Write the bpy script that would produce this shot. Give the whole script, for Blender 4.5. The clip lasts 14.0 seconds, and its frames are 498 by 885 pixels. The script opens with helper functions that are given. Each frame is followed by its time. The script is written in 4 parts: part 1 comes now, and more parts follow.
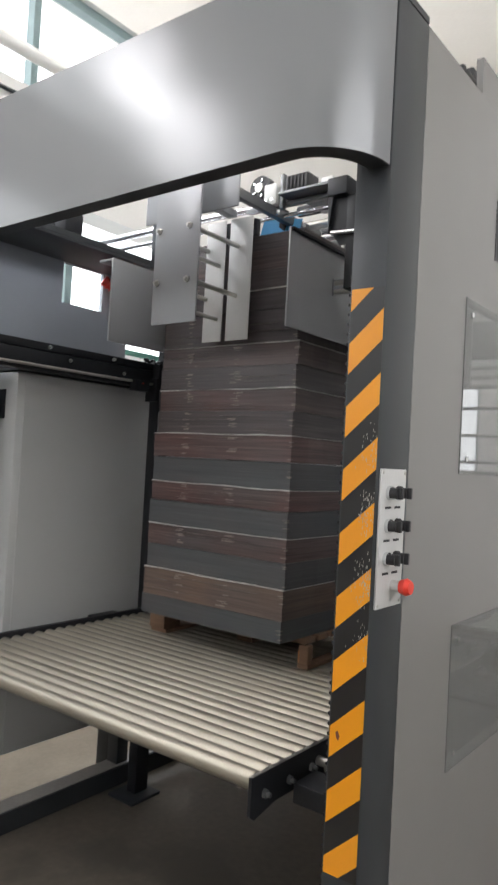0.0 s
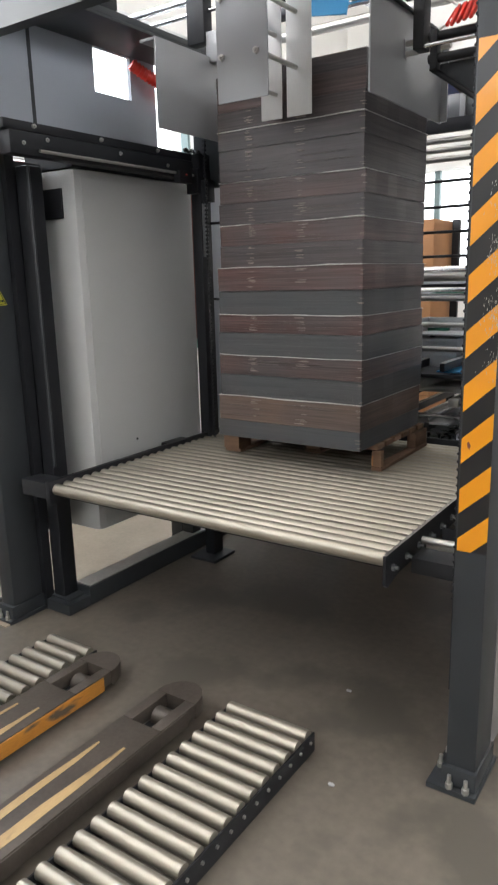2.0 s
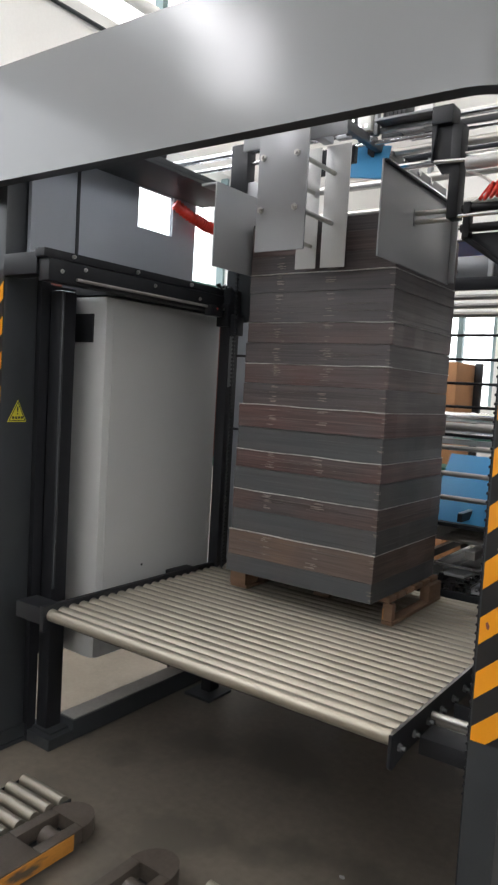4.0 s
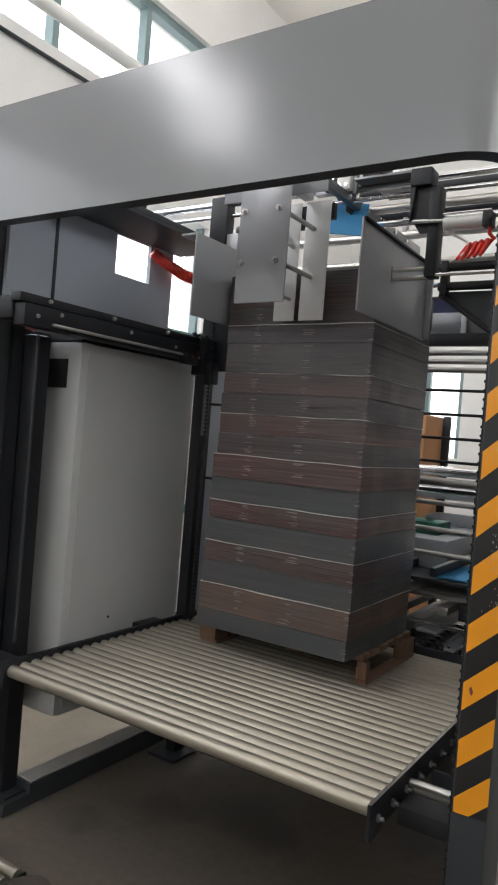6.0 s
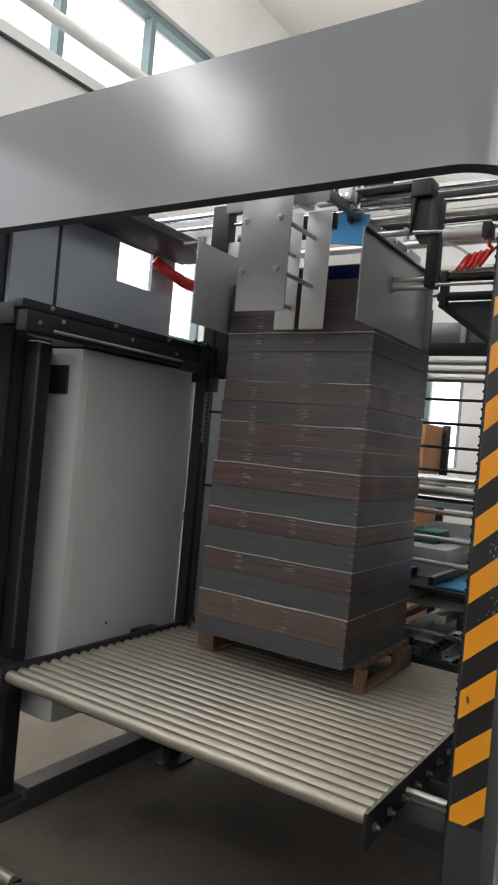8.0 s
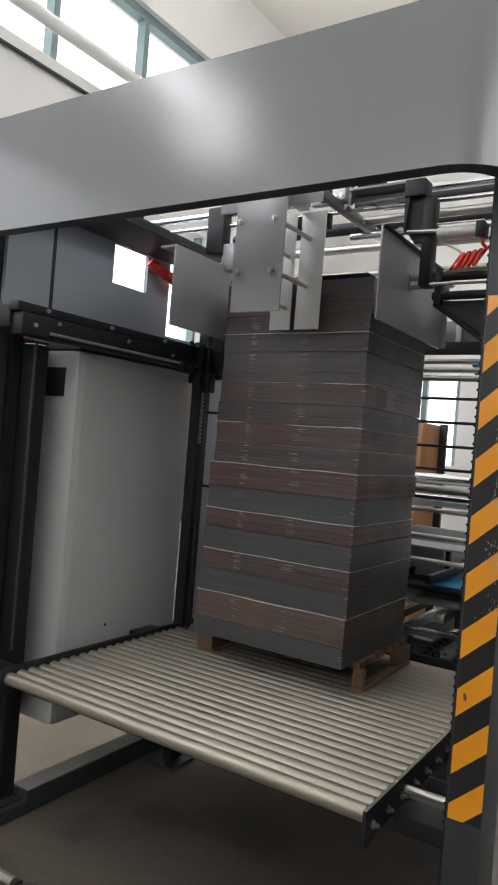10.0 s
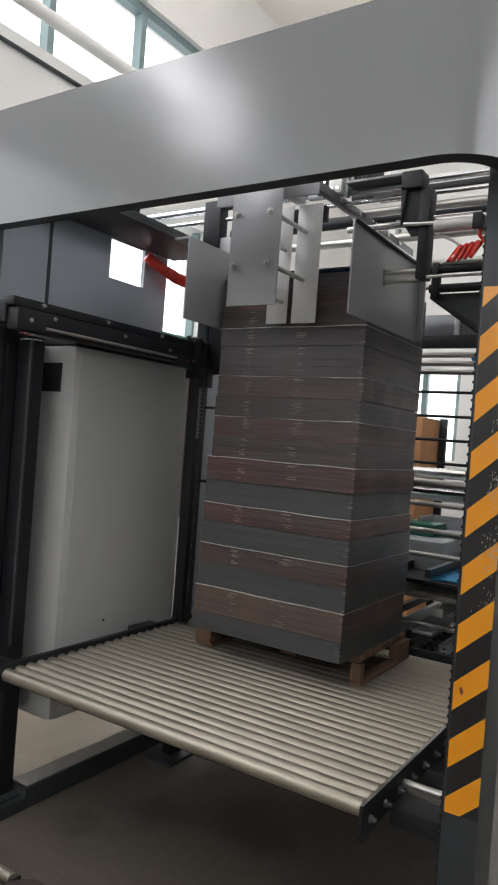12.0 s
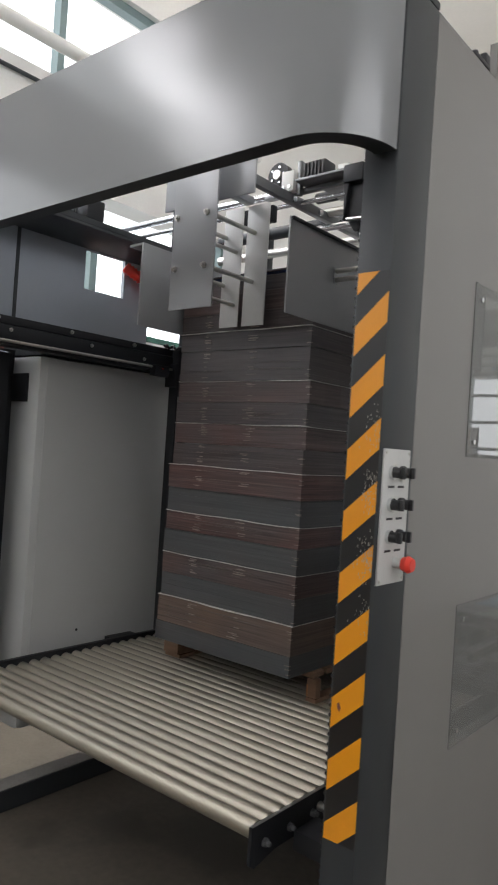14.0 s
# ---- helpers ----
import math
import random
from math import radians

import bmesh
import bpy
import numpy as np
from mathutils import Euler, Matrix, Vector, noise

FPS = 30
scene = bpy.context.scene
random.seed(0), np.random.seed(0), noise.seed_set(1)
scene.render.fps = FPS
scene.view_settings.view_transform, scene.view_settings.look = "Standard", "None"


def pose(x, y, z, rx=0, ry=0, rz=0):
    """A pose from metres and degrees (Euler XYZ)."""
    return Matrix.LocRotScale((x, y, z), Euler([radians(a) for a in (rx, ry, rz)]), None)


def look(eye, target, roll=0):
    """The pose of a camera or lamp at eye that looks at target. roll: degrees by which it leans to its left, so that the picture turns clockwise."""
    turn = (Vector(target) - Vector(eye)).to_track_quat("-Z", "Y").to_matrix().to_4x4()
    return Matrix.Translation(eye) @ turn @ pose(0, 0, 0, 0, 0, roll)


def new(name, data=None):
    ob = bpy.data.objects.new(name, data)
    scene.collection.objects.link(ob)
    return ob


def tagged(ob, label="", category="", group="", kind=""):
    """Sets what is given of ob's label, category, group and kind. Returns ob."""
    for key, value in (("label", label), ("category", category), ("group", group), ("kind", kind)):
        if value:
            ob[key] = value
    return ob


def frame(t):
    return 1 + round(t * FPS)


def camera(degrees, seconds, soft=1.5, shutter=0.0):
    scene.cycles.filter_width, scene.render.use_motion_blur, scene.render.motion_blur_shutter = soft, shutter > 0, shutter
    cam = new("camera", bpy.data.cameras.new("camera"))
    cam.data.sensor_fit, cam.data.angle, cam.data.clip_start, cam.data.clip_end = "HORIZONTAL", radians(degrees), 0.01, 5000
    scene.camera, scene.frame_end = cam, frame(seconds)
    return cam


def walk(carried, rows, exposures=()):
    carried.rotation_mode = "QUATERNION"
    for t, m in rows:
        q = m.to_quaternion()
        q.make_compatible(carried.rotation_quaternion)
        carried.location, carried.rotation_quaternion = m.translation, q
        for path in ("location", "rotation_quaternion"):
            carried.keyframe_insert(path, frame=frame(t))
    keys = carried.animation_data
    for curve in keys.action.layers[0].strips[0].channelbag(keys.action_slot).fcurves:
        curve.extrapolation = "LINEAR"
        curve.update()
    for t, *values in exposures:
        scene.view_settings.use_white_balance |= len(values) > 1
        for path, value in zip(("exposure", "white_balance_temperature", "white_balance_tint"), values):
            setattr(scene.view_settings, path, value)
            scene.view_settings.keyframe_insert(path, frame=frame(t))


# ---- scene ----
cam = camera(38.6, 14.0, soft=2.1, shutter=0.4)
PATH = [
    (0, (0.689, -1.334, 1.582), (-0.531, 0.25, 1.636), 3.1),
    (0.5, (0.595, -1.494, 1.585), (-0.493, 0.179, 1.707), 2.4),
    (1, (0.594, -1.614, 1.54), (-0.573, 0.008, 1.476), 1.1),
    (1.5, (0.551, -1.699, 1.483), (-0.627, -0.114, 1.168), -0.1),
    (2, (0.474, -1.775, 1.452), (-0.626, -0.169, 0.997), -1.5),
    (2.5, (0.521, -1.788, 1.457), (-0.608, -0.217, 0.949), -1.6),
    (3, (0.548, -1.801, 1.491), (-0.741, -0.35, 1.008), -1.3),
    (3.5, (0.501, -1.743, 1.529), (-0.764, -0.226, 1.213), 1.3),
    (4, (0.426, -1.704, 1.552), (-0.735, -0.083, 1.399), 3.3),
    (6.5, (0.369, -1.693, 1.569), (-0.721, -0.016, 1.556), 4.7),
    (7, (0.372, -1.698, 1.569), (-0.722, -0.023, 1.563), 5.0),
    (7.5, (0.373, -1.702, 1.571), (-0.722, -0.029, 1.568), 5.2),
    (8, (0.376, -1.701, 1.57), (-0.716, -0.026, 1.571), 5.1),
    (10.5, (0.385, -1.704, 1.57), (-0.703, -0.025, 1.571), 4.5),
    (11, (0.381, -1.699, 1.568), (-0.704, -0.019, 1.565), 4.5),
    (11.5, (0.392, -1.689, 1.568), (-0.697, -0.012, 1.562), 4.3),
    (12, (0.394, -1.686, 1.565), (-0.697, -0.01, 1.557), 4.3),
    (12.5, (0.397, -1.68, 1.567), (-0.691, -0.002, 1.557), 4.2),
    (13, (0.435, -1.617, 1.562), (-0.655, 0.06, 1.56), 3.8),
    (13.5, (0.609, -1.514, 1.57), (-0.563, 0.106, 1.584), 4.2),
    (14, (0.751, -1.342, 1.559), (-0.526, 0.197, 1.582), 3.7),
]
walk(cam, [(t, look(eye, target, roll)) for t, eye, target, roll in PATH],
     exposures=[(0.0, 0.43), (0.5, 0.36), (1.0, 0.31), (1.5, 0.46), (2.0, 0.75), (2.5, 0.82), (3.0, 0.77), (3.5, 0.58), (4.0, 0.40), (6.5, 0.08), (11.0, 0.03), (13.0, 0.04), (14.0, -0.05)])

# ---- world and light ----
world = bpy.data.worlds.new("sky")
scene.world = world
world.use_nodes = True
wn = world.node_tree.nodes
sky = wn.new("ShaderNodeTexSky")
sky.sky_type, sky.sun_disc = "NISHITA", False
sky.sun_elevation, sky.sun_rotation = radians(48), radians(250)
world.node_tree.links.new(sky.outputs[0], wn["Background"].inputs[0])
wn["Background"].inputs[1].default_value = 0.12


def window_light(name, at, target, sx, sy, watts, colour=(1.0, 0.97, 0.93)):
    la = bpy.data.lights.new(name, "AREA")
    la.shape, la.size, la.size_y, la.energy, la.color = "RECTANGLE", sx, sy, watts, colour
    ob = new(name, la)
    ob.matrix_world = look(at, target)
    return ob


sun = new("sun", bpy.data.lights.new("sun", "SUN"))
sun.data.energy, sun.data.angle, sun.data.color = 0.6, radians(12), (1.0, 0.96, 0.9)
sun.matrix_world = look((-8, -5, 9), (0, 0, 0))

COOL, PLAIN = (0.74, 0.86, 1.0), (0.99, 0.965, 1.0)
window_light("window_light_west", (-3.25, 0.7, 4.45), (-1.0, 0.7, 4.85), 4.6, 0.9, 120, PLAIN)
window_light("window_light_west_low", (-3.25, 1.5, 3.0), (0.0, 1.3, 2.3), 3.2, 1.1, 44, COOL)
window_light("window_light_southwest", (-3.2, -2.62, 4.42), (-0.8, -0.2, 2.4), 0.60, 0.60, 11, PLAIN)
window_light("window_light_southwest_far", (-3.2, -3.22, 4.16), (-0.8, -0.2, 2.4), 0.75, 0.60, 14, PLAIN)
window_light("window_light_north", (-2.55, 5.9, 2.0), (-0.8, 0.0, 1.8), 1.2, 0.9, 18, PLAIN)
# added fill from the unseen south side, where no window is known
window_light("window_light_south", (-0.4, -6.8, 4.2), (-0.6, 0.0, 5.0), 5.0, 1.5, 24, PLAIN)
window_light("window_light_east", (4.4, -1.0, 4.2), (-1.2, 0.0, 3.3), 5.6, 1.4, 62, PLAIN)


# ---- materials ----
def material(name, colour, rough=0.5, metal=0.0, vary=0.12, scale=6.0, grain=90.0, bump=0.05, random_amount=0.0, coat=0.0, stretch=(1, 1, 1), worn=None, spec=0.5):
    m = bpy.data.materials.new(name)
    m.use_nodes = True
    nt = m.node_tree
    n, lk = nt.nodes, nt.links
    b = n["Principled BSDF"]
    tc = n.new("ShaderNodeTexCoord")
    mp = n.new("ShaderNodeMapping")
    mp.inputs["Scale"].default_value = stretch
    lk.new(tc.outputs["Object"], mp.inputs["Vector"])
    big = n.new("ShaderNodeTexNoise")
    big.inputs["Scale"].default_value, big.inputs["Detail"].default_value = scale, 5
    fine = n.new("ShaderNodeTexNoise")
    fine.inputs["Scale"].default_value, fine.inputs["Detail"].default_value = grain, 3
    for k in (big, fine):
        lk.new(mp.outputs[0], k.inputs["Vector"])
    mix = n.new("ShaderNodeMath")
    mix.operation = "MULTIPLY_ADD"
    mix.inputs[1].default_value = 0.35
    lk.new(fine.outputs[0], mix.inputs[0])
    half = n.new("ShaderNodeMath")
    half.operation = "MULTIPLY"
    half.inputs[1].default_value = 0.65
    lk.new(big.outputs[0], half.inputs[0])
    lk.new(half.outputs[0], mix.inputs[2])
    src = mix.outputs[0]
    if random_amount:
        oi = n.new("ShaderNodeObjectInfo")
        ra = n.new("ShaderNodeMath")
        ra.operation = "MULTIPLY_ADD"
        ra.inputs[1].default_value = random_amount
        lk.new(oi.outputs["Random"], ra.inputs[0])
        sh = n.new("ShaderNodeMath")
        sh.operation = "SUBTRACT"
        sh.inputs[1].default_value = random_amount / 2
        lk.new(ra.outputs[0], sh.inputs[0])
        lk.new(src, ra.inputs[2])
        src = sh.outputs[0]
    ramp = n.new("ShaderNodeValToRGB")
    lo = [max(0.0, c * (1 - vary)) for c in colour]
    hi = [min(1.0, c * (1 + vary)) for c in colour]
    ramp.color_ramp.elements[0].position, ramp.color_ramp.elements[1].position = 0.25, 0.75
    ramp.color_ramp.elements[0].color, ramp.color_ramp.elements[1].color = (*lo, 1), (*hi, 1)
    lk.new(src, ramp.inputs[0])
    col = ramp.outputs[0]
    if worn:
        wc, amount, wscale = worn
        ws = n.new("ShaderNodeTexNoise")
        ws.inputs["Scale"].default_value, ws.inputs["Detail"].default_value = wscale, 6
        lk.new(mp.outputs[0], ws.inputs["Vector"])
        wr = n.new("ShaderNodeValToRGB")
        wr.color_ramp.elements[0].position, wr.color_ramp.elements[1].position = 1 - amount, min(1.0, 1 - amount + 0.08)
        lk.new(ws.outputs[0], wr.inputs[0])
        mc = n.new("ShaderNodeMix")
        mc.data_type = "RGBA"
        lk.new(wr.outputs[0], mc.inputs["Factor"])
        lk.new(col, mc.inputs["A"])
        mc.inputs["B"].default_value = (*wc, 1)
        col = mc.outputs["Result"]
    lk.new(col, b.inputs["Base Color"])
    b.inputs["Metallic"].default_value = metal
    b.inputs["Specular IOR Level"].default_value = spec
    rr = n.new("ShaderNodeMapRange")
    rr.inputs["To Min"].default_value, rr.inputs["To Max"].default_value = max(0.02, rough - 0.04), min(1, rough + 0.04)
    lk.new(big.outputs[0], rr.inputs["Value"])
    lk.new(rr.outputs[0], b.inputs["Roughness"])
    b.inputs["Coat Weight"].default_value = coat
    bp = n.new("ShaderNodeBump")
    bp.inputs["Strength"].default_value, bp.inputs["Distance"].default_value = bump, 0.002
    lk.new(fine.outputs[0], bp.inputs["Height"])
    lk.new(bp.outputs[0], b.inputs["Normal"])
    return m


def glow(name, colour, strength):
    m = bpy.data.materials.new(name)
    m.use_nodes = True
    b = m.node_tree.nodes["Principled BSDF"]
    b.inputs["Base Color"].default_value = (0, 0, 0, 1)
    b.inputs["Emission Color"].default_value, b.inputs["Emission Strength"].default_value = (*colour, 1), strength
    return m


GREY = material("grey_paint", (0.21, 0.215, 0.222), 0.17, 0.0, 0.03, 2.0, 500, 0.012)
PANEL = material("panel_grey_paint", (0.215, 0.210, 0.200), 0.24, 0.0, 0.04, 2.5, 400, 0.02)
CAB = material("cabinet_paint", (0.47, 0.475, 0.47), 0.42, 0.0, 0.05, 3.0, 300, 0.03)
UPPER = material("blue_grey_sheet", (0.39, 0.42, 0.47), 0.4, 0.0, 0.06, 3.0, 300, 0.02)
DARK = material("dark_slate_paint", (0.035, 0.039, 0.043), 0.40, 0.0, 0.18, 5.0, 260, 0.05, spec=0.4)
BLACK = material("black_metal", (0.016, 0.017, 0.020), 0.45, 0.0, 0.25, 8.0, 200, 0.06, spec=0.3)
RUBBER = material("black_plastic", (0.018, 0.018, 0.02), 0.5, 0.0, 0.2, 10, 250, 0.05)
STEEL = material("zinc_steel", (0.56, 0.55, 0.52), 0.34, 0.9, 0.12, 9, 160, 0.06, 0.25, stretch=(0.4, 6, 6))
ROLLER = material("zinc_roller", (0.37, 0.34, 0.28), 0.40, 0.7, 0.12, 7, 140, 0.06, 0.2, stretch=(0.5, 5, 5))
CHROME = material("polished_rod", (0.72, 0.73, 0.74), 0.16, 1.0, 0.05, 6, 200, 0.01)
BRUSHED = material("brushed_aluminium", (0.60, 0.60, 0.59), 0.42, 0.25, 0.08, 5, 220, 0.05, stretch=(1, 1, 0.2))
PLATE = material("grey_coated_plate", (0.35, 0.36, 0.375), 0.31, 0.1, 0.05, 4, 300, 0.02)
YELLOW = material("yellow_tape", (0.76, 0.295, 0.010), 0.30, 0.0, 0.05, 7, 200, 0.02, coat=0.3)
TAPE = material("black_tape", (0.012, 0.012, 0.013), 0.33, 0.0, 0.2, 7, 200, 0.05, coat=0.1)
SIGN = material("yellow_sign", (0.55, 0.50, 0.04), 0.4, 0.0, 0.05, 9, 200, 0.02)
RED = material("red_plastic", (0.78, 0.05, 0.03), 0.35, 0.0, 0.06, 8, 200, 0.02)
WOOD = material("pallet_wood", (0.16, 0.092, 0.055), 0.75, 0.0, 0.3, 9, 120, 0.3, 0.2, stretch=(1, 6, 6))
FLOOR = material("worn_concrete", (0.138, 0.119, 0.096), 0.45, 0.0, 0.40, 1.3, 30, 0.15, worn=((0.100, 0.088, 0.072), 0.47, 2.2))
WALLW = material("white_wall", (0.82, 0.81, 0.78), 0.7, 0.0, 0.06, 1.5, 60, 0.05)
CEIL = material("cream_ceiling", (0.84, 0.81, 0.75), 0.8, 0.0, 0.05, 1.0, 30, 0.05)
GREEN = material("green_frame", (0.05, 0.16, 0.12), 0.5, 0.0, 0.2, 6, 100, 0.05)
WFRAME = material("blue_green_window_frame", (0.19, 0.26, 0.265), 0.45, 0.0, 0.15, 6, 100, 0.03)
BRICK = material("cooling_pad", (0.17, 0.052, 0.040), 0.85, 0.0, 0.3, 9, 100, 0.3)
ORANGE = material("worn_orange_paint", (0.52, 0.22, 0.035), 0.5, 0.0, 0.25, 5, 60, 0.15, worn=((0.10, 0.075, 0.055), 0.47, 5.0), stretch=(4, 1, 4))
FORKTOP = material("scuffed_fork_steel", (0.085, 0.070, 0.058), 0.5, 0.3, 0.35, 8, 80, 0.2)
BLUE = material("blue_printed_board", (0.05, 0.30, 0.58), 0.5, 0.0, 0.1, 4, 120, 0.02)
BLUEDARK = material("blue_motor_paint", (0.03, 0.09, 0.32), 0.4, 0.0, 0.15, 6, 120, 0.03)
# paler than the boards, for glints painted on the stack
EDGE_GLINT = material("cut_edge", (0.31, 0.25, 0.225), 0.30, 0.0, 0.35, 20, 160, 0.1, stretch=(1, 1, 8))
SHEET_GLINT = material("proud_sheet_glint", (0.150, 0.118, 0.107), 0.32, 0.0, 0.35, 20, 160, 0.1, stretch=(1, 1, 8))
NICK = material("bare_nick", (0.40, 0.38, 0.35), 0.35, 0.0, 0.3, 40, 200, 0.05)
BEAM_SHEEN = material("beam_top_sheen", (0.36, 0.35, 0.33), 0.45, 0.0, 0.25, 5, 90, 0.06)
DAY = glow("daylight_backdrop", (0.93, 0.97, 1.0), 2.6)
def board_material(name, colour, tint, rough, lines):
    """Stacked sheet edges: fine streaks along the sheets, soft patches, gloss that varies."""
    m = bpy.data.materials.new(name)
    m.use_nodes = True
    n, lk = m.node_tree.nodes, m.node_tree.links
    b = n["Principled BSDF"]
    tc = n.new("ShaderNodeTexCoord")

    def noise(stretch, scale, detail):
        mp = n.new("ShaderNodeMapping")
        mp.inputs["Scale"].default_value = stretch
        lk.new(tc.outputs["Object"], mp.inputs["Vector"])
        t = n.new("ShaderNodeTexNoise")
        t.inputs["Scale"].default_value, t.inputs["Detail"].default_value = scale, detail
        lk.new(mp.outputs[0], t.inputs["Vector"])
        return t.outputs[0]

    def ramp(src, lo, hi, a, c):
        r = n.new("ShaderNodeValToRGB")
        r.color_ramp.elements[0].position, r.color_ramp.elements[1].position = lo, hi
        r.color_ramp.elements[0].color, r.color_ramp.elements[1].color = (*a, 1), (*c, 1)
        lk.new(src, r.inputs[0])
        return r.outputs[0]
    patch = noise((1, 1, 1.6), 4.0, 1)
    sheets = noise((1.2, 1.2, 60), 3.2, 2)
    long = noise((0.5, 0.5, 24), 3.0, 1)
    base = ramp(patch, 0.35, 0.68, colour, tint)
    streak = ramp(sheets, 0.30, 0.72, [1 - lines] * 3, [1 + lines] * 3)
    broad = ramp(long, 0.30, 0.70, [1 - lines * 0.5] * 3, [1 + lines * 0.5] * 3)
    col = base
    for k in (streak, broad):
        mx = n.new("ShaderNodeMix")
        mx.data_type, mx.blend_type = "RGBA", "MULTIPLY"
        mx.inputs["Factor"].default_value = 1.0
        lk.new(col, mx.inputs["A"])
        lk.new(k, mx.inputs["B"])
        col = mx.outputs["Result"]
    lk.new(col, b.inputs["Base Color"])
    rr = n.new("ShaderNodeMapRange")
    rr.inputs["From Min"].default_value, rr.inputs["From Max"].default_value = 0.3, 0.7
    rr.inputs["To Min"].default_value, rr.inputs["To Max"].default_value = max(0.30, rough - 0.04), rough + 0.14
    lk.new(patch, rr.inputs["Value"])
    lk.new(rr.outputs[0], b.inputs["Roughness"])
    bp = n.new("ShaderNodeBump")
    bp.inputs["Strength"].default_value, bp.inputs["Distance"].default_value = 0.10, 0.001
    lk.new(sheets, bp.inputs["Height"])
    lk.new(bp.outputs[0], b.inputs["Normal"])
    return m


BOARDS = [
    board_material("brown_board", (0.098, 0.062, 0.056), (0.082, 0.066, 0.066), 0.34, 0.36),
    board_material("slate_board", (0.076, 0.075, 0.078), (0.068, 0.074, 0.079), 0.32, 0.14),
    board_material("red_brown_board", (0.110, 0.060, 0.055), (0.088, 0.066, 0.064), 0.34, 0.38),
    board_material("tan_board", (0.150, 0.098, 0.074), (0.118, 0.086, 0.074), 0.38, 0.32),
    board_material("dark_board", (0.077, 0.062, 0.061), (0.070, 0.062, 0.066), 0.32, 0.30),
]
LINER = material("pale_liner", (0.76, 0.71, 0.66), 0.30, 0.0, 0.45, 9, 120, 0.05, stretch=(3, 3, 1))
TRAY = material("pale_grey_tray", (0.42, 0.43, 0.44), 0.4, 0.1, 0.1, 5, 120, 0.03)
GREENBOX = material("green_plastic", (0.02, 0.14, 0.09), 0.4, 0.0, 0.1, 6, 120, 0.02)
FLATTAN = material("dusty_tan_board", (0.30, 0.25, 0.19), 0.8, 0.0, 0.2, 4, 60, 0.1)
PANE = material("clear_acrylic_sheet", (0.20, 0.205, 0.20), 0.06, 0.0, 0.04, 3, 60, 0.0)
PANE.node_tree.nodes["Principled BSDF"].inputs["Alpha"].default_value = 0.62
OCHRE = material("worn_ochre_paint", (0.42, 0.285, 0.13), 0.5, 0.0, 0.25, 5, 60, 0.15, worn=((0.15, 0.10, 0.06), 0.40, 6.0), stretch=(4, 1, 4))
BARSTEEL = material("dull_bar_steel", (0.17, 0.175, 0.18), 0.32, 0.5, 0.15, 8, 160, 0.05)
KRAFT = material("kraft_board", (0.36, 0.17, 0.07), 0.75, 0.0, 0.15, 5, 90, 0.1)


# ---- mesh helpers ----
ORIGIN = {}


def box(bm, x0, x1, y0, y1, z0, z1, bevel=0.0, turn=None):
    m = Matrix.Translation(((x0 + x1) / 2, (y0 + y1) / 2, (z0 + z1) / 2))
    if turn is not None:
        m = m @ turn
    g = bmesh.ops.create_cube(bm, size=1.0, matrix=m @ Matrix.Diagonal((abs(x1 - x0), abs(y1 - y0), abs(z1 - z0), 1)))
    if bevel:
        es = list({e for v in g["verts"] for e in v.link_edges})
        bmesh.ops.bevel(bm, geom=es, offset=bevel, segments=2, affect="EDGES", profile=0.6)
    return bm


def rod(bm, a, b, r, n=14, r2=None):
    a, b = Vector(a), Vector(b)
    m = Matrix.Translation((a + b) / 2) @ (b - a).to_track_quat("Z", "Y").to_matrix().to_4x4()
    bmesh.ops.create_cone(bm, cap_ends=True, segments=n, radius1=r, radius2=r if r2 is None else r2, depth=(b - a).length, matrix=m)
    return bm


def prism(bm, pts, axis, lo, hi):
    """A closed outline of 2D points drawn out along an axis from lo to hi."""
    def at(p, d):
        return {"x": (d, p[0], p[1]), "y": (p[0], d, p[1]), "z": (p[0], p[1], d)}[axis]
    va = [bm.verts.new(at(p, lo)) for p in pts]
    vb = [bm.verts.new(at(p, hi)) for p in pts]
    bm.faces.new(va)
    bm.faces.new(list(reversed(vb)))
    for i in range(len(pts)):
        j = (i + 1) % len(pts)
        bm.faces.new((va[i], vb[i], vb[j], va[j]))
    bmesh.ops.recalc_face_normals(bm, faces=bm.faces)
    return bm


def tube(bm, path, r, n=8):
    """A bent tube through the points of path."""
    pts = [Vector(p) for p in path]
    rings = []
    for i, p in enumerate(pts):
        d = (pts[min(i + 1, len(pts) - 1)] - pts[max(i - 1, 0)]).normalized()
        side = d.orthogonal().normalized() if i == 0 else (rings_side - d * rings_side.dot(d)).normalized()
        rings_side = side
        up = d.cross(side)
        rings.append([bm.verts.new(p + r * (math.cos(2 * math.pi * k / n) * side + math.sin(2 * math.pi * k / n) * up)) for k in range(n)])
    for ra, rb in zip(rings, rings[1:]):
        for k in range(n):
            bm.faces.new((ra[k], ra[(k + 1) % n], rb[(k + 1) % n], rb[k]))
    bm.faces.new(list(reversed(rings[0])))
    bm.faces.new(rings[-1])
    bmesh.ops.recalc_face_normals(bm, faces=bm.faces)
    return bm


def B():
    return bmesh.new()


def mesh_of(name, bm, material_):
    me = bpy.data.meshes.new(name)
    bm.to_mesh(me)
    bm.free()
    me.materials.append(material_)
    me.polygons.foreach_set("use_smooth", [True] * len(me.polygons))
    me.set_sharp_from_angle(angle=radians(32))
    return me


def thing(name, at, label, category, group="", kind=""):
    ob = new(name)
    ob.empty_display_size = 0.1
    ob.matrix_basis = Matrix.Translation(at)
    ORIGIN[ob] = Vector(at)
    return tagged(ob, label, category, group, kind)


